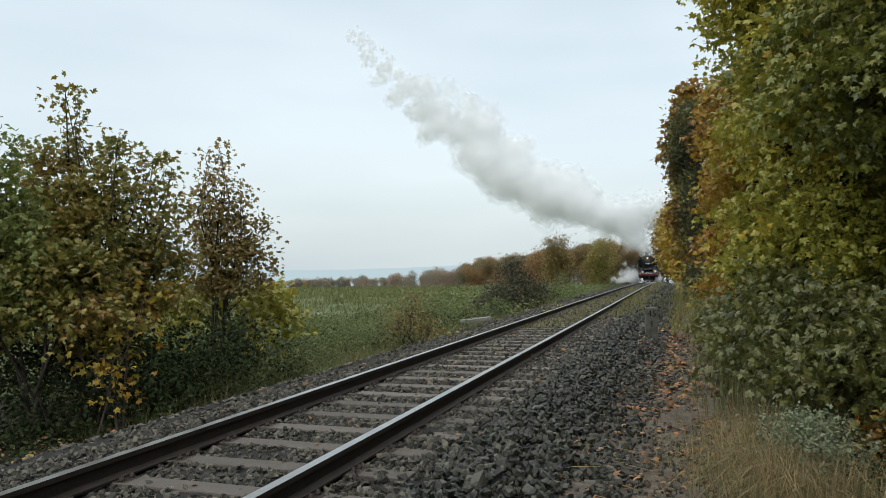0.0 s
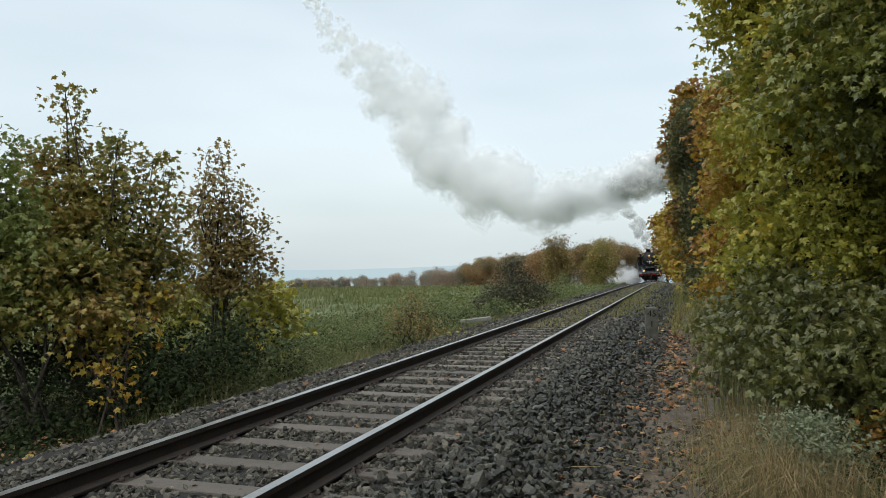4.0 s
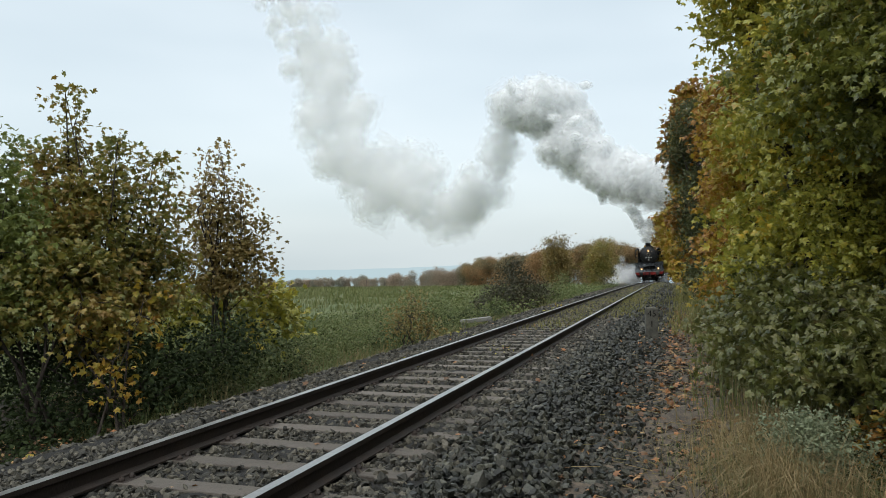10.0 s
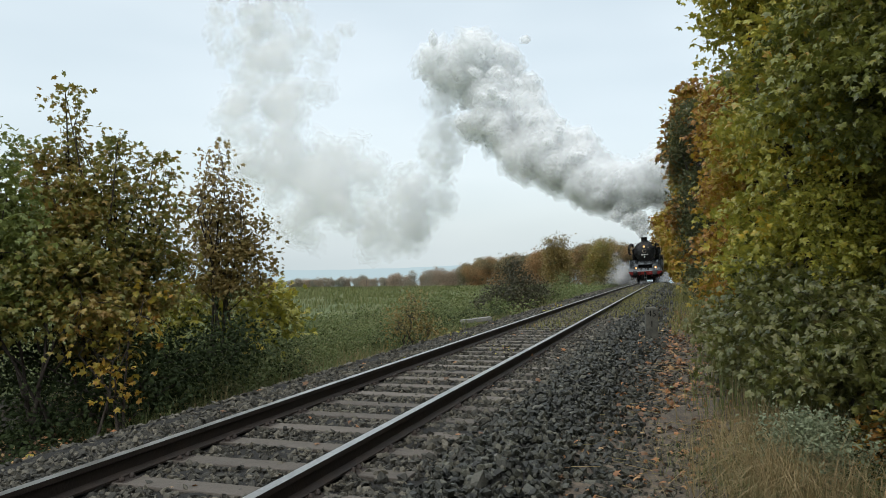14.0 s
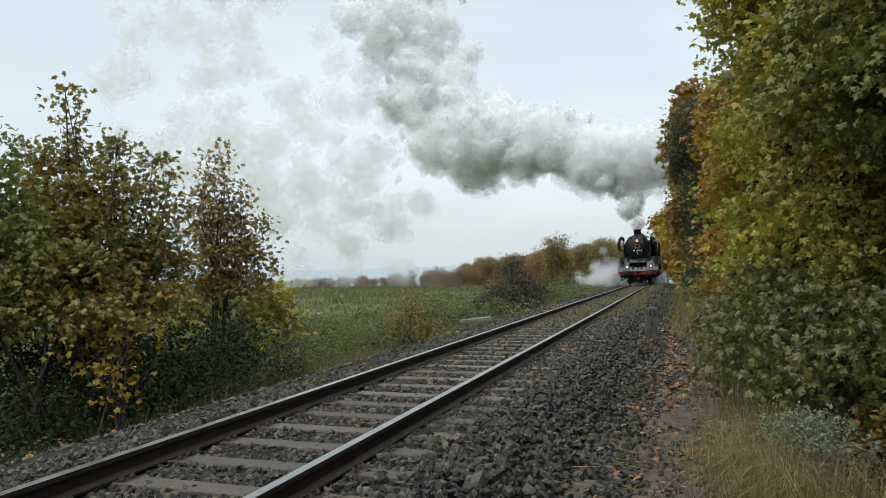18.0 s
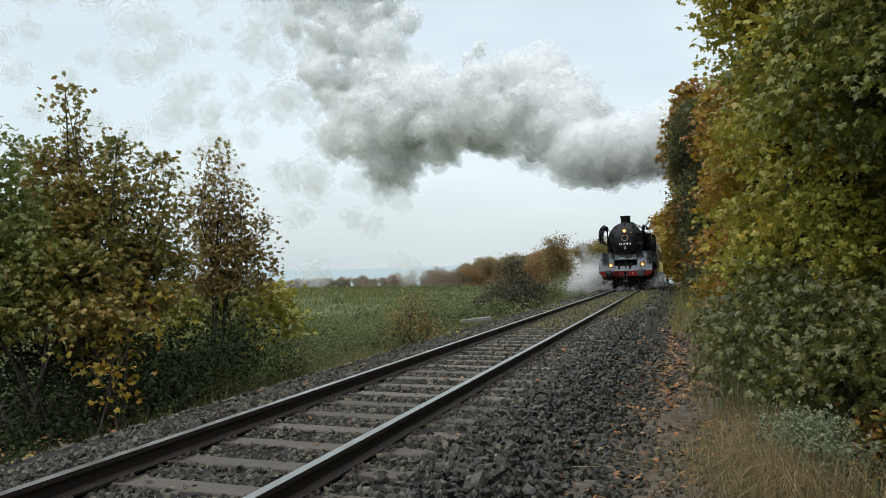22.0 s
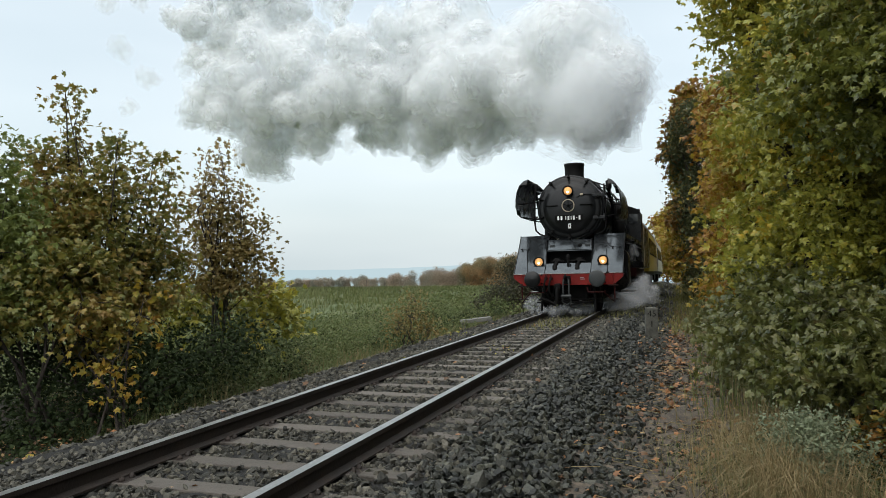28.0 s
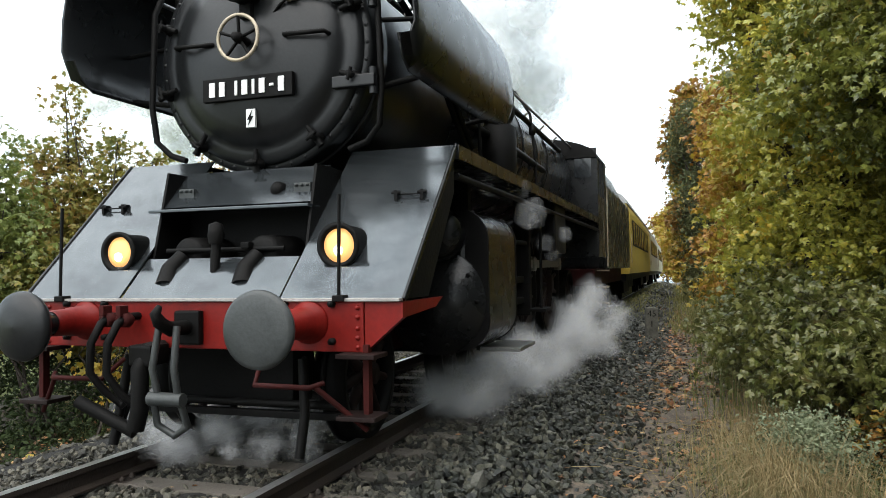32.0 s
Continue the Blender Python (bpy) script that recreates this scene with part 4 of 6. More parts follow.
    b.box(-1.28, 1.28, 0.62, 0.70, 0.80, 1.12, 0.008)
    beam = part("buffer_beam", b, M_RED, t, "bright red buffer beam with rivets")
    b = Build()
    b.box(-1.53, 1.53, 0.60, 0.72, 1.12, 1.14, 0.004)
    part("beam_edge", b, M_EDGE, beam, "pale worn top edge")
    for sx in (-1, 1):
        b = Build()
        b.prism([(sx * 1.285, 1.115), (sx * 1.54, 1.115), (sx * 1.54, 1.02), (sx * 1.285, 0.80)], 0.63, 0.69)
        part("beam_end", b, M_RED, beam)
        b = Build()
        b.prism([(0.69, 1.115), (1.5, 1.115), (1.35, 1.05), (0.69, 1.01)], sx * 1.50 - 0.01, sx * 1.50 + 0.01, "x")
        part("side_plate", b, M_RED, beam)
        for z in (0.83, 0.89, 0.95, 1.02, 1.08):
            b = Build()
            b.lathe([(0, -0.016), (0.014, -0.012), (0.018, 0)], 8, "y", (sx * 1.24, 0.62, z))
            part("rivet", b, M_RED, beam)
    for r in range(2):
        part("stencil", Build().box(0.36, 0.47 + 0.02 * r, 0.614, 0.62, 1.0 - r * 0.045, 1.017 - r * 0.045), M_EDGE, beam, "small white stencil mark")
    # buffers
    for sx in (-1, 1):
        b = Build()
        b.lathe([(0.14, 0.62), (0.135, 0.60), (0.108, 0.585), (0.10, 0.46), (0.092, 0.44), (0.09, 0.32), (0.08, 0.30)], 26, "y", (sx * 0.895, 0, 0.985))
        buf = part("buffer", b, M_RED, t, "red buffer sleeve")
        b = Build()
        dome = 0.05 if sx < 0 else 0.012
        b.lathe([(0, -0.0), (0.12, dome * 0.25), (0.20, dome * 0.8), (0.225, dome + 0.01), (0.23, dome + 0.03), (0.22, dome + 0.055), (0.1, 0.11), (0.075, 0.13), (0.075, 0.3)], 36, "y", (sx * 0.895, 0, 0.985))
        part("buffer_head", b, M_GREYD if sx > 0 else M_SMOKEBOX, buf, "worn grey flat buffer head" if sx > 0 else "sooty black domed buffer head")
        for ax, az in ((-.17, -.17), (.17, -.17), (-.17, .17), (.17, .17)):
            b = Build()
            b.lathe([(0, -0.04), (0.022, -0.035), (0.026, 0)], 6, "y", (sx * 0.895 + ax, 0.62, 0.985 + az * 0.7))
            part("bolt", b, M_SOOT, buf)
    # hook, coupling, hoses
    b = Build()
    b.box(-0.1, 0.1, 0.56, 0.62, 0.83, 1.06, 0.015)
    b.tube([(0, 0.62, 0.95), (0, 0.4, 0.95), (0, 0.30, 1.0), (0, 0.26, 1.06), (0, 0.3, 1.1)], [0.05, 0.05, 0.045, 0.035, 0.02], 8)
    hook = part("coupling_hook", b, M_SOOT, t)
    for sx in (-0.07, 0.07):
        b = Build()
        b.tube([(sx, 0.38, 0.97), (sx * 1.2, 0.33, 0.7), (sx * 1.1, 0.38, 0.5)], 0.024, 8)
        part("shackle", b, M_GREYD, hook)
    b = Build()
    b.tube([(-0.13, 0.36, 0.5), (0.13, 0.36, 0.5)], 0.045, 10)
    b.tube([(-0.1, 0.36, 0.5), (-0.12, 0.42, 0.32), (0, 0.44, 0.25), (0.12, 0.42, 0.32), (0.1, 0.36, 0.5)], 0.024, 8)
    part("screw_link", b, M_GREYD, hook)
    for hx, drop in ((-0.58, 0.42), (-0.44, 0.40)):
        b = Build()
        b.tube([(hx, 0.62, 1.02), (hx, 0.5, 1.02), (hx, 0.42, 0.98), (hx - 0.03, 0.36, 0.85), (hx - 0.04, 0.36, 0.65), (hx + 0.03, 0.42, drop + 0.1), (hx + 0.12, 0.48, drop), (hx + 0.22, 0.5, drop + 0.1)], 0.027, 8)
        hose = part("brake_hose", b, M_SOOT, t, "black rubber brake hose")
        b = Build()
        b.lathe([(0.0, 0.0), (0.05, 0.0), (0.055, 0.06), (0.03, 0.1)], 10, "y", (hx, 0.45, 1.0))
        b.box(hx - 0.02, hx + 0.02, 0.42, 0.5, 1.03, 1.1, 0.006)
        part("hose_tap", b, M_REDD, hose)
    # big heating hose near the middle, hanging low
    b = Build()
    b.tube([(-0.22, 0.6, 0.8), (-0.24, 0.48, 0.8), (-0.26, 0.42, 0.68), (-0.26, 0.42, 0.42), (-0.3, 0.42, 0.28)], 0.06, 10)
    b.tube([(-0.3, 0.42, 0.26), (-0.72, 0.36, 0.46)], 0.045, 8)
    b.box(-0.34, -0.16, 0.40, 0.60, 0.70, 0.84, 0.02)
    part("heating_hose", b, M_SOOT, t, "grimy heating hose")
    # red rail under the beam, steps, guard irons, frames
    for sx in (-1, 1):
        b = Build()
        b.tube([(sx * 0.55, 0.6, 0.72), (sx * 0.6, 0.45, 0.60), (sx * 1.0, 0.42, 0.60), (sx * 1.06, 0.5, 0.62)], 0.018, 8)
        b.tube([(sx * 1.02, 0.46, 0.6), (sx * 1.3, 0.62, 0.32)], 0.018, 8)
        part("grab_rail", b, M_REDD, t, "thin dull red rail under the beam")
        b = Build()
        b.box(min(sx * 1.28, sx * 1.32), max(sx * 1.28, sx * 1.32), 0.60, 0.66, 0.38, 0.85, 0.005)
        st = part("step_iron", b, M_REDD, t, "dull red step iron")
        for z in (0.80, 0.42):
            b = Build()
            b.box(min(sx * 1.14, sx * 1.40), max(sx * 1.14, sx * 1.40), 0.5, 0.72, z - 0.03, z, 0.006)
            part("tread", b, M_UNDER, st, "small grimy step")
        b = Build()
        b.tube([(sx * 0.72, 0.85, 0.72), (sx * 0.76, 0.8, 0.35), (sx * 0.76, 0.72, 0.08)], 0.035, 8)
        b.tube([(sx * 0.68, 0.95, 0.72), (sx * 0.74, 0.86, 0.35), (sx * 0.76, 0.74, 0.08)], 0.02, 8)
        part("guard_iron", b, M_SOOT, t)
        b = Build()
        b.box(min(sx * 0.5, sx * 0.54), max(sx * 0.5, sx * 0.54), 1.8, 12.4, 0.55, 1.45)
        part("frame_plate", b, M_REDD, t, "dull red frame plate")
    b = Build()
    b.box(-0.5, 0.5, 1.1, 1.4, 0.35, 1.2, 0.02)
    b.box(-0.9, 0.9, 2.0, 3.0, 1.1, 2.1, 0.03)
    b.box(-1.3, 1.3, 2.9, 3.0, 1.2, 2.2)
    b.tube([(-0.9, 1.0, 0.38), (0.9, 1.0, 0.38)], 0.03, 8)
    b.box(-0.95, 0.95, 0.98, 1.04, 0.28, 0.33, 0.008)
    part("front_frame", b, M_SOOT, t)
    # cylinders
    for sx in (-1, 1):
        b = Build()
        b.lathe([(0, 2.55), (0.30, 2.55), (0.33, 2.58), (0.47, 2.6), (0.48, 2.64), (0.48, 3.75), (0.46, 3.78), (0, 3.8)], 40, "y", (sx * 1.06, 0, 1.02))
        cyl = part("cylinder", b, M_BLACK, t, "black cylinder casing with a round cover")
        b = Build()
        b.lathe([(0, 2.4), (0.18, 2.4), (0.22, 2.44), (0.24, 2.5), (0.24, 3.9), (0, 3.92)], 28, "y", (sx * 1.12, 0, 1.62))
        b.box(min(sx * 0.8, sx * 1.36), max(sx * 0.8, sx * 1.36), 2.62, 3.74, 1.1, 1.7, 0.05)
        part("steam_chest", b, M_BLACK, cyl)
        b = Build()
        out = [(0.75, 1.84)] + [(1.27 + 0.28 * math.sin(q), 1.57 + 0.27 * math.cos(q)) for q in np.linspace(0, math.pi / 2, 9)] + [(1.27 + 0.28 * math.sin(q), 0.86 + 0.27 * math.cos(q)) for q in np.linspace(math.pi / 2, math.pi, 9)] + [(0.75, 0.59)]
        b.prism([(sx * u, w) for u, w in out], 2.66, 3.72)
        part("casing", b, M_BLACK, cyl, "glossy black sheet casing over the cylinder")
        for yv in (2.63, 3.71):
            rim = [(sx * (1.16 + (u - 1.16) * 1.012), 1.22 + (w - 1.22) * 1.012) for u, w in out]
            part("casing_rim", Build().prism(rim, yv, yv + 0.04), M_SOOT, cyl)
        for i in range(10):
            a = 2 * math.pi * i / 10
            part("bolt", Build().lathe([(0, -0.03), (0.02, -0.025), (0.022, 0)], 6, "y", (sx * 1.06 + 0.40 * math.cos(a), 2.6, 1.02 + 0.40 * math.sin(a))), M_SOOT, cyl)
        b = Build()
        b.box(min(sx * 1.25, sx * 1.66), max(sx * 1.25, sx * 1.66), 3.4, 4.1, 0.5, 0.54, 0.008)
        tr = part("foot_step", b, M_STEEL, t, "steel step hanging below the cylinder")
        b = Build()
        b.box(min(sx * 1.2, sx * 1.26), max(sx * 1.2, sx * 1.26), 3.45, 3.95, 0.5, 0.85, 0.005)
        part("step_hanger", b, M_SOOT, tr)
        b = Build()
        b.box(min(sx * 1.15, sx * 1.23), max(sx * 1.15, sx * 1.23), 3.8, 5.7, 1.12, 1.2, 0.01)
        b.box(min(sx * 1.15, sx * 1.23), max(sx * 1.15, sx * 1.23), 3.8, 5.7, 0.86, 0.94, 0.01)
        b.box(min(sx * 1.1, sx * 1.3), max(sx * 1.1, sx * 1.3), 5.6, 5.75, 0.7, 2.2, 0.02)
        b.tube([(sx * 1.2, 3.8, 1.02), (sx * 1.2, 5.0, 1.02)], 0.045, 8)
        b.tube([(sx * 1.25, 3.9, 1.62), (sx * 1.25, 5.6, 1.62)], 0.03, 8)
        b.tube([(sx * 1.28, 5.7, 1.6), (sx * 1.28, 6.4, 1.9), (sx * 1.28, 7.2, 1.7)], 0.04, 8)
        part("slide_bar", b, M_SOOT, t)
        b = Build()
        b.box(min(sx * 1.3, sx * 1.52), max(sx * 1.3, sx * 1.52), 6.3, 7.2, 1.5, 2.2, 0.03)
        part("tool_box", b, M_SOOT, t)
        b = Build()
        b.box(min(sx * 1.28, sx * 1.5), max(sx * 1.28, sx * 1.5), 5.6, 6.1, 0.75, 0.79, 0.008)
        b.tube([(sx * 1.4, 5.85, 0.78), (sx * 1.4, 5.85, 2.2)], 0.02, 6)
        part("ladder_step", b, M_SOOT, t)
    # cab
    b = Build()
    for sx in (-1, 1):
        b.box(min(sx * 1.48, sx * 1.52), max(sx * 1.48, sx * 1.52), 11.4, 12.9, 1.5, 2.75)
        b.box(min(sx * 1.48, sx * 1.52), max(sx * 1.48, sx * 1.52), 11.4, 11.6, 2.75, 3.55)
        b.box(min(sx * 1.48, sx * 1.52), max(sx * 1.48, sx * 1.52), 12.0, 12.1, 2.75, 3.55)
        b.box(min(sx * 1.48, sx * 1.52), max(sx * 1.48, sx * 1.52), 12.5, 12.9, 2.75, 3.55)
    b.box(-1.5, -0.75, 11.38, 11.42, 1.5, 3.7)
    b.box(0.75, 1.5, 11.38, 11.42, 1.5, 3.7)
    b.box(-1.48, 1.48, 12.86, 12.9, 1.5, 3.6)
    cab = part("cab", b, M_BLACK, t, "black driver's cab")
    b = Build()
    arc = [(1.52 * math.cos(a), 3.5 + 0.45 * math.sin(a)) for a in np.linspace(0, math.pi, 15)]
    b.prism(arc, 11.3, 13.1)
    part("cab_roof", b, M_SOOT, cab)
    for sx in (-1, 1):
        b = Build()
        b.box(min(sx * 1.06, sx * 1.4), max(sx * 1.06, sx * 1.4), 11.36, 11.38, 3.1, 3.6)
        part("cab_window", b, M_GLASS, cab)
        b = Build()
        b.box(min(sx * 1.494, sx * 1.5), max(sx * 1.494, sx * 1.5), 11.6, 12.5, 2.76, 3.54)
        part("cab_window", b, M_GLASS, cab)
        b = Build()
        b.tube([(sx * 1.56, 12.7, 1.3), (sx * 1.56, 12.7, 3.0)], 0.02, 6)
        for z in (0.5, 0.85, 1.2):
            b.box(min(sx * 1.35, sx * 1.58), max(sx * 1.35, sx * 1.58), 12.4, 12.8, z, z + 0.03)
        part("cab_step", b, M_BRASS, cab)
    # wheels
    wheels = [(wheelset(t, "bogie_wheelset", 1.75, 0.5, 9), 0.5), (wheelset(t, "bogie_wheelset", 3.95, 0.5, 9), 0.5)]
    drivers = [wheelset(t, "driving_wheelset", y, 1.0, 17, crank=True) for y in (5.2, 7.45, 9.7)]
    wheels += [(d, 1.0) for d in drivers]
    wheels.append((wheelset(t, "trailing_wheelset", 12.0, 0.62, 11), 0.62))
    rods = []
    for sx in (-1, 1):
        b = Build()
        b.box(sx * 0.97 - 0.03, sx * 0.97 + 0.03, 5.2, 9.7, 0.94, 1.06, 0.015)
        for y in (5.2, 7.45, 9.7):
            b.lathe([(0, sx * 0.97 - 0.05), (0.11, sx * 0.97 - 0.05), (0.11, sx * 0.97 + 0.05), (0, sx * 0.97 + 0.05)], 16, "x", (0, y, 1.0))
        rods.append(part("coupling_rod", b, M_STEEL, t, "bright steel coupling rod"))
    return t, wheels, rods


LOCO, WHEELS, RODS = make_loco()


# ---------------------------------------------------------------- tender and coaches
def make_tender():
    t = thing("tender", "black coal tender behind the locomotive", "tender")
    b = Build()
    b.box(-1.5, 1.5, 0.3, 7.6, 1.25, 3.2, 0.06)
    b.prism([(-1.5, 3.15), (1.5, 3.15), (1.25, 3.7), (-1.25, 3.7)], 0.5, 4.6)
    part("tank", b, M_BLACK, t)
    b = Build()
    rng = np.random.default_rng(2)
    pts = np.stack([rng.uniform(-1.0, 1.0, 160), rng.uniform(0.7, 4.4, 160), rng.uniform(3.6, 3.85, 160)], -1)
    v, f = scatter_stones(pts, rng.uniform(0.08, 0.16, 160), rng)
    part("coal", raw_mesh("coal", v, f, M_SOOT), None, t, "heap of coal")
    b = Build()
    b.box(-1.2, 1.2, 0.2, 7.7, 0.85, 1.25, 0.03)
    part("frame", b, M_REDD, t)
    ws = [(wheelset(t, "wheelset", y, 0.5, 9), 0.5) for y in (1.2, 3.0, 4.9, 6.7)]
    return t, ws


def make_coach(paint, label, length=19.0):
    t = thing("passenger_coach", label, "coach", "coaches of the train")
    sec = [(-1.42, 1.05), (-1.45, 1.3), (-1.45, 3.15), (-1.38, 3.45), (1.38, 3.45), (1.45, 3.15), (1.45, 1.3), (1.42, 1.05)]
    b = Build()
    b.prism(sec, 0.35, length - 0.35)
    body = part("body", b, paint, t)
    b = Build()
    arc = [(1.42 * math.cos(a), 3.42 + 0.58 * math.sin(a)) for a in np.linspace(0, math.pi, 15)]
    b.prism(arc, 0.3, length - 0.3)
    part("roof", b, M_ROOF, t, "grey rounded coach roof")
    b = Build()
    b.box(-1.3, 1.3, 0.4, length - 0.4, 0.8, 1.06, 0.02)
    b.box(-1.0, 1.0, 6.5, 9.5, 0.45, 0.82, 0.03)
    for y in (2.2, length - 4.4):
        b.box(-1.1, 1.1, y - 0.2, y + 2.6, 0.35, 0.8, 0.04)
    part("underframe", b, M_SOOT, t)
    fr, pn = Build(), Build()
    fr.box(-0.03, 0.0, -0.48, 0.48, -0.46, 0.46, 0.008)
    pn.box(-0.04, -0.032, -0.42, 0.42, -0.40, 0.40)
    fm, pm = fr.mesh("window_frame", M_SOOT), pn.mesh("pane", M_GLASS)
    for sx in (-1, 1):
        for y in np.arange(2.8, length - 2.3, 1.55):
            w = part("window", fm, None, body, at=Matrix.Translation((sx * 1.452, float(y), 2.5)) @ Matrix.Rotation(math.pi if sx > 0 else 0, 4, "Z"))
            part("pane", pm, None, w)
        for y in (1.2, length - 1.2):
            b = Build()
            b.box(min(sx * 1.44, sx * 1.465), max(sx * 1.44, sx * 1.465), y - 0.42, y + 0.42, 1.2, 3.15, 0.01)
            d = part("door", b, paint, body)
            b = Build()
            b.tube([(sx * 1.5, y - 0.55, 1.4), (sx * 1.5, y - 0.55, 2.4)], 0.018, 6)
            part("door_handle", b, M_BRASS, d)
    for sx in (-0.875, 0.875):
        b = Build()
        b.lathe([(0, 0.0), (0.22, 0.02), (0.22, 0.06), (0.09, 0.1), (0.11, 0.4)], 20, "y", (sx, 0, 1.05))
        part("buffer", b, M_SOOT, t)
    b = Build()
    b.box(-0.6, 0.6, -0.05, 0.36, 1.1, 3.2, 0.05)
    part("gangway", b, M_SOOT, t)
    ws = [(wheelset(t, "wheelset", y, 0.48, 8), 0.48) for y in (2.2, 4.6, length - 4.4, length - 2.0)]
    return t, ws


TENDER, TENDER_W = make_tender()
COACHES = [make_coach(M_YELLOW, "ochre yellow passenger coach with a grey roof"), make_coach(M_CREAM, "beige passenger coach with dark windows"),
           make_coach(M_CREAM, "beige passenger coach at the end of the train")]

# ---------------------------------------------------------------- trees and bushes left of the track
def spindles(stems):
    """Upright leafy shoots: (x, y, top, foot, half width) each, as tapering stacks of lobes."""
    out = []
    for x, y, top, foot, w in stems:
        n = max(3, int((top - foot) / 0.42))
        for k in range(n):
            u = (k + 0.5) / n
            out.append((x + 0.06 * math.sin(7 * x + 3 * k), y + 0.06 * math.cos(5 * y + 2 * k), foot + (top - foot) * u, w * (1.12 - 0.85 * u ** 1.6), w * (1.12 - 0.85 * u ** 1.6), (top - foot) / n * 0.62))
    return out


tree("maple_bush", "clump of young maples with green, yellow and brown leaves", "tree",
     spindles([(-5.40, 10.6, 4.05, 0.95, 0.42), (-5.75, 10.4, 3.15, 0.95, 0.5), (-4.75, 10.6, 3.42, 0.8, 0.5), (-4.35, 10.9, 3.1, 0.8, 0.42), (-4.15, 11.3, 2.95, 1.2, 0.2), (-5.05, 10.0, 2.7, 0.9, 0.5),
               (-4.6, 10.1, 2.0, 0.2, 0.42), (-5.6, 9.6, 2.2, 0.9, 0.5)]),
     (-4.72, 10.00, -0.58), 1500, 12, 0.074, M_LEAF_MIX, 21, branch=2, tier=0.09, droop=0.8, stems=9, trunk_r=0.03, spread=0.11, hollow=0.25)
tree("maple_bush", "tall green maple bush at the edge of the view", "tree",
     spindles([(-5.5, 9.2, 3.35, 0.9, 0.45), (-6.0, 9.1, 3.0, 0.8, 0.55), (-5.35, 9.0, 2.5, 0.8, 0.5), (-6.4, 8.8, 3.6, 0.6, 0.7)]),
     (-5.83, 9.00, -0.66), 900, 13, 0.07, M_LEAF_LIGHT, 22, branch=2, tier=0.1, droop=0.8, stems=4, trunk_r=0.04, spread=0.12, hollow=0.25)
tree("maple_sapling", "slender maple sapling with reddish brown leaves", "tree",
     spindles([(-3.95, 13.0, 3.55, 0.9, 0.34), (-4.25, 13.1, 3.35, 0.9, 0.3), (-3.6, 13.0, 2.9, 0.8, 0.34), (-3.3, 13.1, 2.3, 1.0, 0.3)]),
     (-3.98, 13.00, -0.07), 360, 12, 0.07, M_LEAF_BROWN, 23, droop=0.8, stems=6, trunk_r=0.025, spread=0.12, hollow=0.15)
tree("maple_bush", "spreading maple boughs hanging over a dark hollow", "bush",
     [(-4.95, 8.90, 0.95, 0.5, 0.5, 0.3), (-4.45, 9.10, 0.90, 0.4, 0.4, 0.3), (-5.55, 8.60, 1.0, 0.5, 0.5, 0.3), (-5.2, 9.1, 1.4, 0.6, 0.6, 0.3), (-4.7, 9.4, 1.5, 0.4, 0.4, 0.3), (-5.9, 8.9, 1.4, 0.6, 0.6, 0.3)],
     (-4.90, 9.10, -0.66), 260, 13, 0.08, M_LEAF_MIX, 33, branch=5, tier=0.16, droop=0.9, stems=5, trunk_r=0.025, spread=0.11, hollow=0.2)
tree("bramble_thicket", "bramble thicket below the maples, its green darkened for shade", "bush",
     # the last three lobes are added dark mass that blackens the hollow
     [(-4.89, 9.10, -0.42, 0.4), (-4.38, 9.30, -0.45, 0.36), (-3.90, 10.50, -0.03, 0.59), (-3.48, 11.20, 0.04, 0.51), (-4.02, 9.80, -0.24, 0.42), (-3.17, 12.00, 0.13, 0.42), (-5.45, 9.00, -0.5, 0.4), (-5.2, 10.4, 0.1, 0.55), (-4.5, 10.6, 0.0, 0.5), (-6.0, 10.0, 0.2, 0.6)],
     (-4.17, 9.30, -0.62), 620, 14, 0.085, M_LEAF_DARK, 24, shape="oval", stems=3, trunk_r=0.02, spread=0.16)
tree("yellow_shrub", "low shrub with yellow maple leaves by the ballast", "bush",
     [(-4.04, 9.00, 0.17, 0.30), (-4.06, 8.90, -0.23, 0.21), (-4.36, 9.10, 0.43, 0.30), (-3.86, 9.40, 0.69, 0.34)],
     (-4.03, 8.90, -0.57), 22, 10, 0.08, M_LEAF_YELLOW, 25, stems=3, trunk_r=0.02, spread=0.14)
tree("yellow_shrub", "yellow-green shrub beside the slender sapling", "bush",
     [(-3.27, 14.00, 0.68, 0.42), (-3.05, 14.00, 0.35, 0.38), (-4.71, 13.50, 0.60, 0.51), (-3.67, 13.50, 0.39, 0.42)],
     (-3.59, 13.60, -0.14), 90, 12, 0.13, M_LEAF_OLIVE, 26, stems=4, trunk_r=0.02, spread=0.18)
tree("dry_bush", "brownish bush in the verge", "bush",
     [(-0.77, 17.00, 0.13, 0.38), (-0.65, 17.20, 0.52, 0.21), (-1.03, 17.00, -0.13, 0.30), (-0.31, 17.00, -0.19, 0.30)],
     (-0.77, 17.00, -0.39), 110, 12, 0.075, M_LEAF_BROWN, 27, shape="oval", stems=6, trunk_r=0.012, spread=0.14)
tree("hawthorn_bush", "dark hawthorn bush at the track side", "bush",
     [(3.48, 36.00, 0.40, 0.94), (2.31, 35.00, -0.24, 0.68), (4.59, 36.00, -0.15, 0.77), (3.48, 36.50, 1.37, 0.38), (3.39, 35.00, -0.38, 0.77), (1.72, 34.00, -0.59, 0.42)],
     (3.44, 35.50, -0.67), 620, 12, 0.12, M_HAW, 28, shape="oval", stems=6, trunk_r=0.03, spread=0.2)
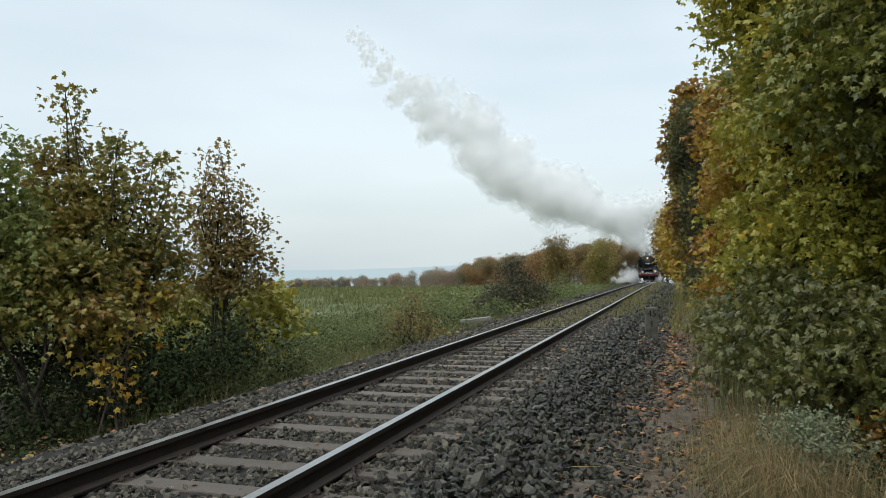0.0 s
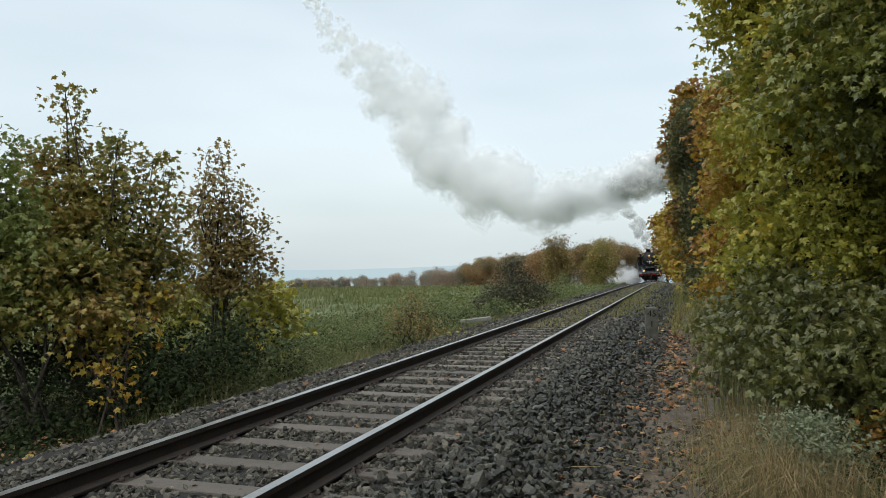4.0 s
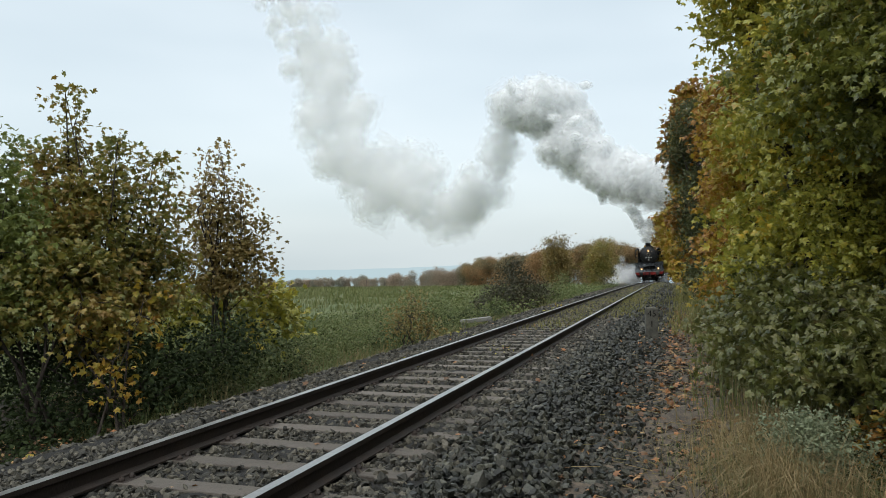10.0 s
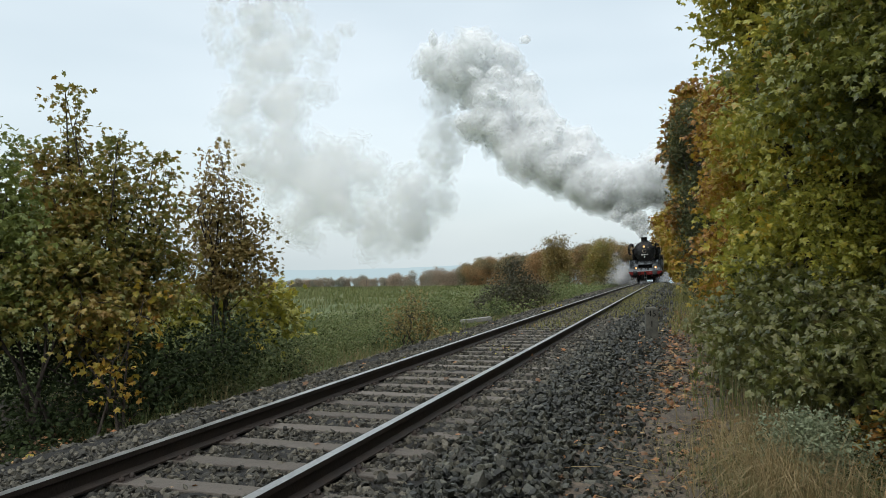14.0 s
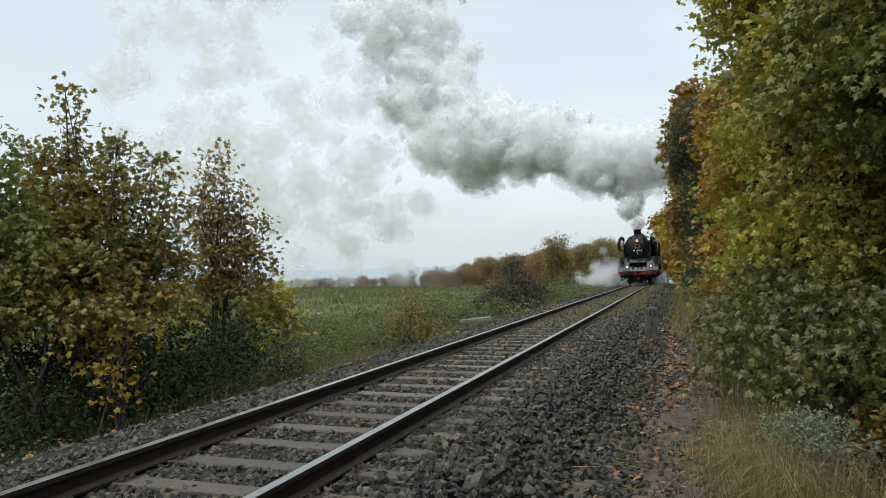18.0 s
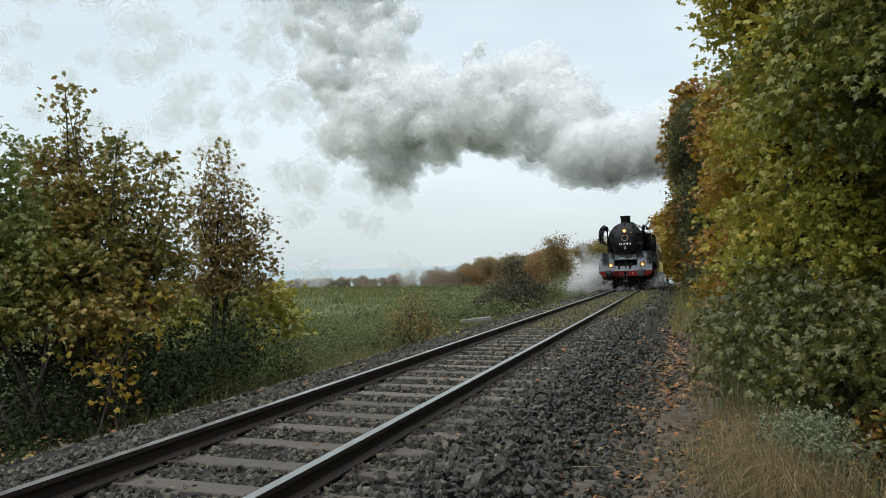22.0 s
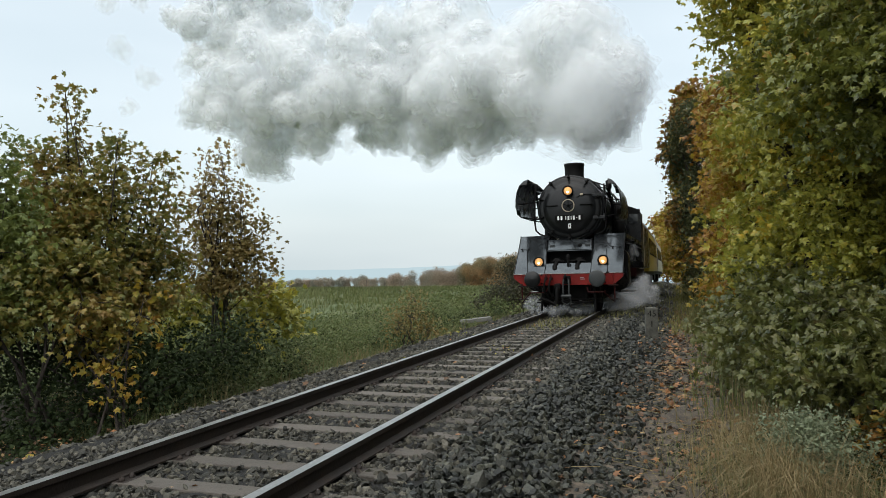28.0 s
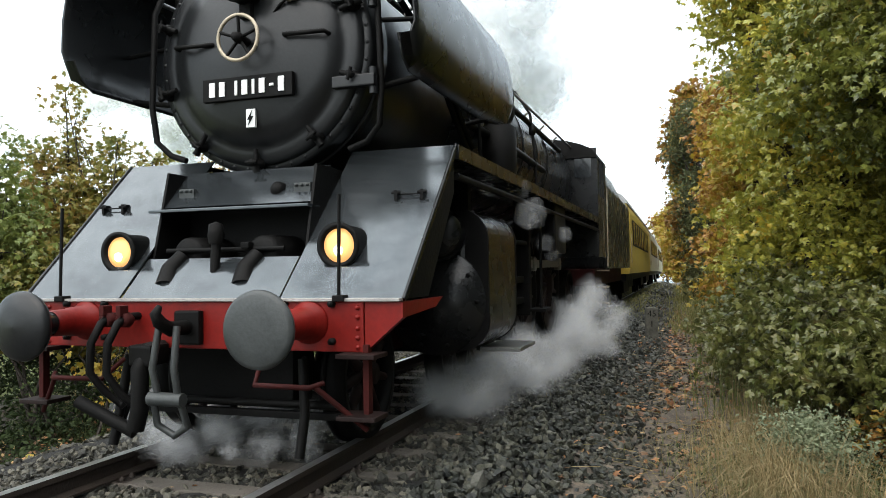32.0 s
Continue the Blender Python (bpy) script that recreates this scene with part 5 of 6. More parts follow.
tree("yellow_shrub", "low yellow-green shrub in the verge", "bush",
     [(2.36, 32.00, -0.59, 0.38), (1.81, 31.00, -0.77, 0.34), (6.18, 40.00, -0.17, 0.51), (6.64, 41.00, 0.42, 0.42)],
     (2.36, 32.00, -0.96), 130, 12, 0.11, M_WEED, 29, shape="oval", stems=4, trunk_r=0.015, spread=0.2)
tree("slim_tree", "slim reddish tree rising above the hedge", "tree",
     [(6.79, 44.00, 1.88, 0.64), (6.62, 44.00, 0.86, 0.59), (7.13, 44.00, 2.72, 0.26), (6.45, 44.00, 2.55, 0.26), (7.23, 44.00, 1.20, 0.42)],
     (6.79, 44.00, -0.66), 520, 12, 0.13, M_LEAF_BROWN, 30, shape="oval", stems=3, trunk_r=0.04, spread=0.22, hollow=0.2)
tree("round_tree", "small dense olive-green tree by the line", "tree",
     [(16.19, 75.00, 1.94, 1.36), (15.90, 75.00, 0.50, 1.27), (16.47, 75.00, 3.09, 0.77), (15.32, 75.00, 1.36, 0.85)],
     (16.19, 75.00, -0.77), 520, 12, 0.2, M_LEAF_MIX, 31, shape="oval", stems=3, trunk_r=0.08, spread=0.35)

# ---------------------------------------------------------------- the wall of trees right of the track
tree("maple_tree", "big maple with green and yellow leaves overhanging the path", "tree",
     [(4.19, 7.80, 3.80, 0.75), (4.25, 7.90, 2.99, 0.5), (4.22, 9.00, 4.11, 0.6), (4.33, 8.80, 3.44, 0.65), (4.24, 8.50, 5.13, 0.8), (3.72, 8.80, 4.49, 0.28), (3.6, 8.9, 4.85, 0.34),
      (4.59, 9.20, 2.40, 0.72), (4.55, 9.40, 1.63, 0.62), (4.24, 8.00, 1.96, 0.55), (4.56, 9.00, 2.93, 0.5)],
     (4.73, 8.60, 0.22), 2600, 18, 0.074, M_LEAF_OLIVE, 41, branch=16, tier=0.24, stems=3, trunk_r=0.14, spread=0.1, droop=1.1)
tree("maple_tree", "maple with a few orange leaves beside the path, darkened for shade", "tree",
     [(3.98, 6.40, 3.22, 0.6), (4.25, 7.00, 2.86, 0.4), (4.09, 7.00, 4.52, 1.1), (4.19, 6.20, 3.31, 0.9),
      # unseen canopy lobe, added to darken the boughs below it
      (4.37, 5.60, 3.64, 1.0)],
     (5.07, 7.20, 0.08), 1200, 18, 0.076, M_LEAF_SHADE, 51, branch=16, tier=0.28, stems=3, trunk_r=0.14, spread=0.11, droop=1.1)
tree("maple_bush", "low maple branches with large green leaves over the grass", "bush",
     [(3.63, 6.40, 0.98, 0.38), (3.69, 5.80, 0.95, 0.32), (3.75, 7.20, 1.05, 0.45), (3.65, 6.10, 0.79, 0.3), (3.99, 8.40, 1.02, 0.5), (4.06, 9.00, 0.72, 0.36), (3.78, 5.80, 0.87, 0.3), (3.69, 6.70, 0.68, 0.3), (3.78, 7.60, 0.71, 0.36)],
     (4.05, 6.80, -0.06), 800, 18, 0.072, M_LEAF_GREEN, 42, branch=10, tier=0.2, stems=4, trunk_r=0.04, spread=0.15, droop=0.9)
tree("maple_tree", "maple with yellow and orange leaves behind the first", "tree",
     [(5.29, 12.00, 3.73, 0.75), (5.53, 13.00, 2.82, 0.7), (5.38, 12.00, 1.79, 0.9), (6.04, 12.50, 4.98, 0.8), (5.73, 13.00, 4.52, 0.4), (6.37, 12.50, 3.44, 1.5), (5.20, 12.00, 1.05, 0.65), (7.13, 13.00, 6.02, 1.2), (5.46, 13.20, 3.15, 0.4)],
     (5.65, 13.00, -0.07), 1700, 17, 0.085, M_LEAF_YELLOW, 43, branch=14, tier=0.28, stems=2, trunk_r=0.14, spread=0.12, droop=0.6)
tree("maple_bush", "green undergrowth at the foot of the trees", "bush",
     [(5.47, 13.00, 0.53, 0.62), (4.71, 11.50, 0.18, 0.34), (4.91, 11.00, 0.57, 0.6), (4.19, 10.00, 0.19, 0.28), (6.46, 16.00, 0.58, 0.55), (8.63, 22.00, 0.70, 0.6), (4.54, 9.80, 0.36, 0.5), (10.00, 26.00, 0.87, 0.7), (3.98, 9.20, 0.18, 0.26)],
     (4.57, 12.00, -0.14), 800, 14, 0.085, M_LEAF_GREEN, 44, branch=5, stems=4, trunk_r=0.03, spread=0.17, droop=0.7)
tree("tall_tree", "tall tree with orange-brown leaves at the crown", "tree",
     [(8.60, 22.00, 6.19, 0.9), (8.73, 23.00, 5.17, 0.9), (8.77, 22.00, 3.82, 1.1), (8.60, 22.00, 2.30, 1.0), (9.96, 23.00, 6.05, 1.9), (9.96, 23.00, 2.88, 1.9), (8.32, 21.00, 1.13, 0.8), (9.17, 23.00, 7.11, 0.45)],
     (9.12, 23.00, -0.04), 1000, 15, 0.15, M_LEAF_ORANGE, 45, branch=6, stems=2, trunk_r=0.16, spread=0.16)
tree("tall_tree", "tall dark green tree with some brown leaves", "tree",
     [(11.67, 34.00, 7.90, 1.2), (11.83, 35.00, 6.34, 1.2), (11.93, 34.00, 4.37, 1.4), (12.20, 34.00, 2.55, 1.4), (13.09, 35.00, 7.15, 2.0), (11.51, 33.00, 0.99, 0.8), (12.59, 34.00, 0.98, 1.4), (10.97, 34.00, 6.86, 0.6), (12.91, 36.00, 8.97, 0.6)],
     (12.53, 35.00, -0.51), 1300, 14, 0.12, M_FOREST, 46, shape="sprig", stems=2, trunk_r=0.18, spread=0.2)
tree("tall_tree", "tall tree with reddish brown leaves at its tip", "tree",
     [(11.59, 36.00, 8.01, 0.8), (11.31, 36.00, 6.76, 0.7), (12.19, 37.00, 9.47, 0.6), (12.48, 37.00, 10.32, 0.5), (11.59, 36.00, 5.66, 0.6), (12.37, 38.00, 3.85, 1.0)],
     (13.16, 38.00, -0.67), 170, 13, 0.22, M_LEAF_ORANGE, 50, stems=2, trunk_r=0.12, spread=0.18)
tree("tall_tree", "yellow autumn tree further along the line", "tree",
     [(17.37, 52.00, 4.36, 1.5), (17.17, 52.00, 2.37, 1.4), (18.66, 54.00, 4.89, 2.2), (16.71, 50.00, 0.79, 0.9), (18.46, 54.00, 6.97, 1.6), (17.74, 55.00, 3.27, 0.9)],
     (18.71, 54.00, -0.91), 440, 13, 0.28, M_LEAF_YELLOW, 47, stems=2, trunk_r=0.18, spread=0.24)
tree("tall_tree", "golden tree where the line bends away", "tree",
     [(26.83, 85.00, 4.30, 1.8), (26.51, 85.00, 1.69, 1.5), (28.45, 88.00, 5.75, 2.6), (26.20, 82.00, 0.42, 1.2), (29.79, 90.00, 7.23, 3.0), (28.89, 95.00, 5.37, 1.4)],
     (28.79, 88.00, -1.34), 420, 12, 0.34, M_LEAF_YELLOW, 48, stems=2, trunk_r=0.2, spread=0.35)
tree("tall_tree", "orange-brown tree beyond the bend", "tree",
     [(45.39, 150.00, 8.83, 2.8), (44.82, 150.00, 4.22, 2.8), (47.70, 150.00, 6.53, 3.2), (45.97, 150.00, 0.77, 2.4), (44.46, 152.00, 9.52, 1.5)],
     (46.56, 152.00, -3.33), 420, 12, 0.5, M_LEAF_ORANGE, 49, stems=2, trunk_r=0.25, spread=0.5)


# added wood to block light: behind the front row, right and behind the viewer
def light_block_wood():
    rng = np.random.default_rng(55)
    lobes = [(rng.uniform(-1.4, 1.4), rng.uniform(-1.4, 1.4), z, rng.uniform(1.3, 2.0)) for z in np.linspace(1.2, 9.5, 9)]
    (v, f), c = crown_arrays(lobes, 420, 12, 0.3, rng, "oval", 0.45, 0.2)
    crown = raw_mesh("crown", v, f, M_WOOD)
    b = Build()
    b.tube([(0, 0, -0.3), (0.1, 0, 4), (0, 0.1, 9)], [0.2, 0.15, 0.05], 8)
    trunk = b.mesh("trunk", M_BARK)
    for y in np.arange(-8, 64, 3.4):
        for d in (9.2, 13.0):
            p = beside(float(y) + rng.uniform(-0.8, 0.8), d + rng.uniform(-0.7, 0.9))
            t = thing("light_block_tree", "dense dark tree added to block light behind the front row", "tree", "trees of the inner wood")
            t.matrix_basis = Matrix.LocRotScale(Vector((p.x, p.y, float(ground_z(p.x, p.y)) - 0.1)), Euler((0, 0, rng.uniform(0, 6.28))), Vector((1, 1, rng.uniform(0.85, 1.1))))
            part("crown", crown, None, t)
            part("trunk", trunk, None, t)


light_block_wood()


# ---------------------------------------------------------------- far woods
def far_tree_mesh(seed, h, hazy):
    rng = np.random.default_rng(seed)
    lobes = []
    for k in range(10):
        a = rng.uniform(0, 6.28)
        rr = rng.uniform(0, 0.26) * h
        z = rng.uniform(0.12, 0.84) * h
        lobes.append((rr * math.cos(a), rr * math.sin(a), z, rng.uniform(0.15, 0.24) * h))
    (v, f), c = crown_arrays(lobes, 1300, 8, 0.02 * h, rng, "sprig", 0.032 * h, 0.3)
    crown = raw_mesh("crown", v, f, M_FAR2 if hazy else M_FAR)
    b = Build()
    b.tube([(0, 0, -1.5), (0, 0, 0.3 * h), (0.02 * h, 0, 0.7 * h)], [0.022 * h, 0.018 * h, 0.006 * h], 6)
    return crown, b.mesh("trunk", M_BARK)


def far_trees():
    kinds = {hz: [far_tree_mesh(60 + k + 10 * hz, 10.0, hz) for k in range(5)] for hz in (0, 1)}
    rng = np.random.default_rng(77)
    # a wood edge running from the far left of the field to the bend
    line = [(-130, 510, 13), (-105, 500, 12), (-80, 480, 12.5), (-55, 460, 12), (-30, 430, 12), (-8, 390, 12), (4, 330, 12), (14, 285, 12.5), (22, 245, 12.5), (29, 212, 12), (34, 190, 11), (38, 172, 10.5), (41, 158, 10), (49, 150, 10), (56, 140, 10), (62, 126, 10), (66, 110, 9)]
    pts = np.array(line, float)
    n = 122
    tt = np.linspace(0, len(line) - 1, n)
    for i, u in enumerate(tt):
        k = min(int(u), len(line) - 2)
        p = pts[k] + (pts[k + 1] - pts[k]) * (u - k)
        x, y = p[0] + rng.normal() * 2.0, p[1] + rng.normal() * 4.0
        if abs(x - float(line_x(y))) < 5.0:
            continue
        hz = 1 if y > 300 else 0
        crown, trunk = kinds[hz][rng.integers(5)]
        s = p[2] / 10.0 * rng.uniform(0.82, 1.12)
        t = thing("far_tree", "autumn tree in the far wood edge" if not hz else "autumn tree beyond the field, paled by painted haze", "tree", "trees of the wood edge")
        t.matrix_basis = Matrix.LocRotScale(Vector((x, y, float(ground_z(x, y)) - 0.2)), Euler((0, 0, rng.uniform(0, 6.28))), Vector((s * rng.uniform(0.9, 1.25), s * rng.uniform(0.9, 1.25), s)))
        part("crown", crown, None, t)
        part("trunk", trunk, None, t)


far_trees()


# ---------------------------------------------------------------- grass and weeds
def blades(pos, h, rng, width=0.006, bend=0.5):
    """Three-point blades: two triangles and a bent tip."""
    n = len(pos)
    a = rng.uniform(0, 6.28, n)
    d = np.stack([np.cos(a), np.sin(a), np.zeros(n)], -1)
    s = np.stack([-d[:, 1], d[:, 0], np.zeros(n)], -1) * (width * rng.uniform(0.6, 1.5, n))[:, None]
    up = np.array([0, 0, 1.0])
    lean = (bend * rng.uniform(0.1, 1.2, n))[:, None]
    m1 = pos + up * h[:, None] * 0.55 + d * h[:, None] * 0.22 * lean
    m2 = pos + up * h[:, None] * (1 - 0.35 * lean) + d * h[:, None] * 0.75 * lean
    v = np.stack([pos - s, pos + s, m1 + s * 0.8, m1 - s * 0.8, m2], 1).reshape(-1, 3)
    f = np.array([(0, 1, 2), (0, 2, 3), (3, 2, 4)])[None] + (np.arange(n) * 5)[:, None, None]
    return v, f.reshape(-1, 3)


def grass(name, label, n, place, h0, h1, material, seed, width=0.006, bend=0.5):
    rng = np.random.default_rng(seed)
    x, y = place(rng, n)
    pos = np.stack([x, y, ground_z(x, y) - 0.02], -1)
    v, f = blades(pos, h0 + (h1 - h0) * rng.random(len(x)) ** 1.8, rng, width, bend)
    return tagged(new(name, raw_mesh(name, v, f, material)), label, "grass", kind="stuff")


def band(y0, y1, d0, d1, tufts=0.0, power=1.0):
    """Places in a strip beside the track; tufts gathers them in clumps."""
    def place(rng, n):
        y = y0 + (y1 - y0) * rng.random(n) ** power
        d = rng.uniform(d0, d1, n)
        if tufts:
            k = max(4, n // 30)
            cy, cd = y0 + (y1 - y0) * rng.random(k) ** power, rng.uniform(d0, d1, k)
            i = rng.integers(k, size=n)
            y, d = cy[i] + rng.normal(size=n) * tufts, cd[i] + rng.normal(size=n) * tufts
        s = line_x(y + 0.5) - line_x(y - 0.5)
        return line_x(y) + d / np.hypot(s, 1), y - d * s / np.hypot(s, 1)
    return place


def patch(cx, cy, rx, ry):
    def place(rng, n):
        a, r = rng.uniform(0, 6.28, n), np.abs(rng.normal(size=n)) * 0.62
        return cx + rx * r * np.cos(a), cy + ry * r * np.sin(a)
    return place


grass("dry_grass", "clump of long dry straw-coloured grass by the path", 3000, patch(2.38, 5.2, 0.45, 1.0), 0.08, 0.8, M_STRAW, 101, 0.0019, 2.1)
grass("dry_grass", "dry grass along the foot of the trees", 3200, band(6, 26, 3.6, 4.6, 0.25), 0.15, 0.5, M_STRAW, 102, 0.005, 0.7)
grass("dry_grass", "dry grass and stalks before the low maple branches", 1500, patch(2.95, 6.7, 0.5, 0.6), 0.1, 0.6, M_STRAW, 112, 0.003, 1.6)
grass("green_grass", "green grass mixed into the dry clump", 3600, patch(2.6, 5.4, 0.6, 1.2), 0.1, 0.45, M_GRASS, 103, 0.0022, 1.4)
grass("verge_grass", "rough tufted grass beside the ballast", 16000, band(8, 45, -5.2, -3.3, 0.18, 1.5), 0.12, 0.5, M_GRASS, 104, 0.004, 1.1)
grass("dry_grass", "straw-coloured tufts in the rough verge", 5200, band(9, 50, -6.5, -3.2, 0.15, 1.4), 0.2, 0.65, M_STRAW, 105, 0.004, 0.8)
grass("field_grass", "low green crop and weeds on the field", 52000, band(13, 90, -60, -5, 0.5, 1.8), 0.25, 0.6, M_GRASS, 106, 0.02, 0.6)
grass("field_grass", "far green crop rows fading to the brow", 26000, band(50, 190, -140, -6, 1.0, 1.2), 0.3, 0.6, M_GRASS, 107, 0.05, 0.6)
grass("track_grass", "grass growing between the rails further on", 11000, band(17, 62, -0.65, 0.65, 0.25), 0.04, 0.2, M_VERGE, 108, 0.008, 0.7)
grass("track_grass", "yellowed grass on the far ballast shoulder", 13000, band(21, 75, 0.9, 2.0, 0.3), 0.05, 0.28, M_VERGE, 109, 0.009, 0.6)
grass("path_grass", "herbs and grass at the foot of the trees", 5200, band(9, 30, 3.7, 4.7, 0.3), 0.15, 0.7, M_GRASS, 111, 0.006, 0.8)
grass("path_grass", "grass along the far side of the path", 9000, band(18, 70, 2.9, 4.5, 0.3), 0.12, 0.5, M_VERGE, 110, 0.009, 0.6)


def weeds(name, label, n, per, place, z0, z1, size, material, seed, spread=0.14):
    rng = np.random.default_rng(seed)
    x, y = place(rng, n)
    z = ground_z(x, y)
    pos = np.repeat(np.stack([x, y, z + rng.uniform(z0, z1, n)], -1), per, axis=0) + rng.normal(size=(n * per, 3)) * np.array([spread, spread, spread * 0.8])
    pos[:, 2] = np.maximum(pos[:, 2], np.repeat(z, per) + 0.02)
    nrm = np.array([0, 0, 0.8]) + rng.normal(size=pos.shape) * 0.6
    tip = rng.normal(size=pos.shape) + np.array([0, 0, 0.2])
    s, t = SHAPES["oval"]
    v, f = stamp(s, t, pos, nrm, tip, size * rng.uniform(0.6, 1.3, len(pos)))
    return tagged(new(name, raw_mesh(name, v, f, material)), label, "weeds", kind="stuff")


weeds("weeds", "dense yellow-green weeds between ballast and field", 1800, 22, band(9, 30, -8.5, -3.9, 0.3, 1.2), 0.05, 0.7, 0.055, M_WEED, 121)
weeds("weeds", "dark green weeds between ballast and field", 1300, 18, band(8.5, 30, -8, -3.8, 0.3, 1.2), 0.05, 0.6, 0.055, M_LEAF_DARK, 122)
weeds("brambles", "green brambles sprawling beside the ballast", 1500, 20, band(10.5, 24, -7.0, -3.6, 0.25, 1.3), 0.05, 0.6, 0.065, M_WEED, 126)
weeds("weeds", "leafy weeds farther along the verge", 1500, 10, band(28, 80, -10, -3.2), 0.05, 0.6, 0.16, M_WEED, 123, 0.25)
weeds("weeds", "bluish-green leafy weeds behind the dry grass", 260, 22, patch(2.72, 5.5, 0.28, 0.38), 0.1, 0.5, 0.036, M_LEAF_GREY, 124, 0.07)
weeds("dry_leaves", "brownish yellow leaves on low twigs under the maple", 60, 12, patch(3.45, 5.6, 0.25, 0.35), 0.05, 0.45, 0.07, M_LEAF_ORANGE, 127, 0.1)
weeds("undergrowth", "brambles and dead leaves under the maples, darkened for shade", 420, 12, band(6.0, 10, -5.6, -3.35), 0.0, 0.25, 0.06, M_LEAF_DARK, 128, 0.12)
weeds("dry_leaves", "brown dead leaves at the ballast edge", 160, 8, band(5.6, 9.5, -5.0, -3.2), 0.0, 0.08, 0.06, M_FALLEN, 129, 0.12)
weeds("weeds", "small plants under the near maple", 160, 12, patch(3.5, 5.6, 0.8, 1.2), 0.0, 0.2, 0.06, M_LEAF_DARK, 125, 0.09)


def litter():
    rng = np.random.default_rng(131)
    n = 2600
    y = rng.uniform(3, 30, n)
    d = np.where(rng.random(n) < 0.9, rng.normal(3.1, 0.5, n), rng.uniform(-3, 2.6, n))
    s = line_x(y + 0.5) - line_x(y - 0.5)
    x, yy = line_x(y) + d / np.hypot(s, 1), y - d * s / np.hypot(s, 1)
    pos = np.stack([x, yy, ground_z(x, yy) + rng.uniform(0.015, 0.045, n)], -1)
    v, f = stamp(MAPLE, MAPLE_T, pos, np.array([0, 0, 1.0]) + rng.normal(size=pos.shape) * 0.4, rng.normal(size=pos.shape), rng.uniform(0.02, 0.065, n) * np.interp(y, [5, 10], [0.8, 1.5]))
    tagged(new("fallen_leaves", raw_mesh("fallen_leaves", v, f, M_FALLEN)), "brown and orange fallen leaves on the path", "leaves", kind="stuff")


litter()


# ---------------------------------------------------------------- kilometre stone and cable trough
def make_stone_post():
    t = thing("kilometre_stone", "weathered dark grey kilometre stone beside the path", "post", at=pose(4.61, 16.30, -0.26, 0, 0, -8))
    b = Build()
    b.box(-0.135, 0.135, -0.07, 0.07, -0.3, 0.64, 0.02)
    shaft = part("shaft", b, M_STONEPOST, t)
    for word, z in (("45", 0.45), ("1", 0.22)):
        cu = bpy.data.curves.new("numeral", "FONT")
        cu.body, cu.size, cu.align_x, cu.extrude = word, 0.19, "CENTER", 0.002
        tmp = bpy.data.objects.new("numeral", cu)
        me = bpy.data.meshes.new_from_object(tmp)
        bpy.data.objects.remove(tmp)
        me.materials.clear()
        me.materials.append(M_SOOT)
        part("numeral", me, None, shaft, "faded black painted numeral", at=pose(0, -0.073, z, 90, 0, 0))


make_stone_post()


def make_trough():
    t = thing("concrete_slab", "pale concrete slab lying on the ballast shoulder", "slab", at=pose(1.07, 24.00, -0.51, 0, -6, 10))
    b = Build()
    b.box(-0.5, 0.5, -0.15, 0.15, -0.05, 0.07, 0.012)
    part("lid", b, M_CONCRETE, t)
    b = Build()
    b.box(-0.46, -0.36, -0.1, 0.1, -0.3, -0.03, 0.01)
    part("support", b, M_CONCRETE, t)


make_trough()


def twigs():
    """Dead stalks and twigs lying on the path and the ballast edge."""
    rng = np.random.default_rng(141)
    n = 420
    y = rng.uniform(3.4, 16, n)
    d = rng.normal(3.2, 0.5, n)
    s = line_x(y + 0.5) - line_x(y - 0.5)
    x, yy = line_x(y) + d / np.hypot(s, 1), y - d * s / np.hypot(s, 1)
    p = np.stack([x, yy, ground_z(x, yy) + 0.02], -1)
    a = rng.uniform(0, 6.28, n)
    ln = rng.uniform(0.08, 0.35, n)
    dirv = np.stack([np.cos(a), np.sin(a), rng.uniform(-0.02, 0.12, n)], -1) * ln[:, None]
    side = np.stack([-np.sin(a), np.cos(a), np.zeros(n)], -1) * 0.003
    up = np.array([0, 0, 0.005])
    v = np.stack([p - side, p + side, p + up, p + dirv - side * 0.6, p + dirv + side * 0.6, p + dirv + up], 1).reshape(-1, 3)
    f = np.array([(0, 2, 5, 3), (2, 1, 4, 5), (1, 0, 3, 4)])[None] + (np.arange(n) * 6)[:, None, None]
    tagged(new("dead_stalks", raw_mesh("dead_stalks", v, f.reshape(-1, 4), M_STRAW)), "dry stalks and twigs strewn over the path", "twigs", kind="stuff")


twigs()


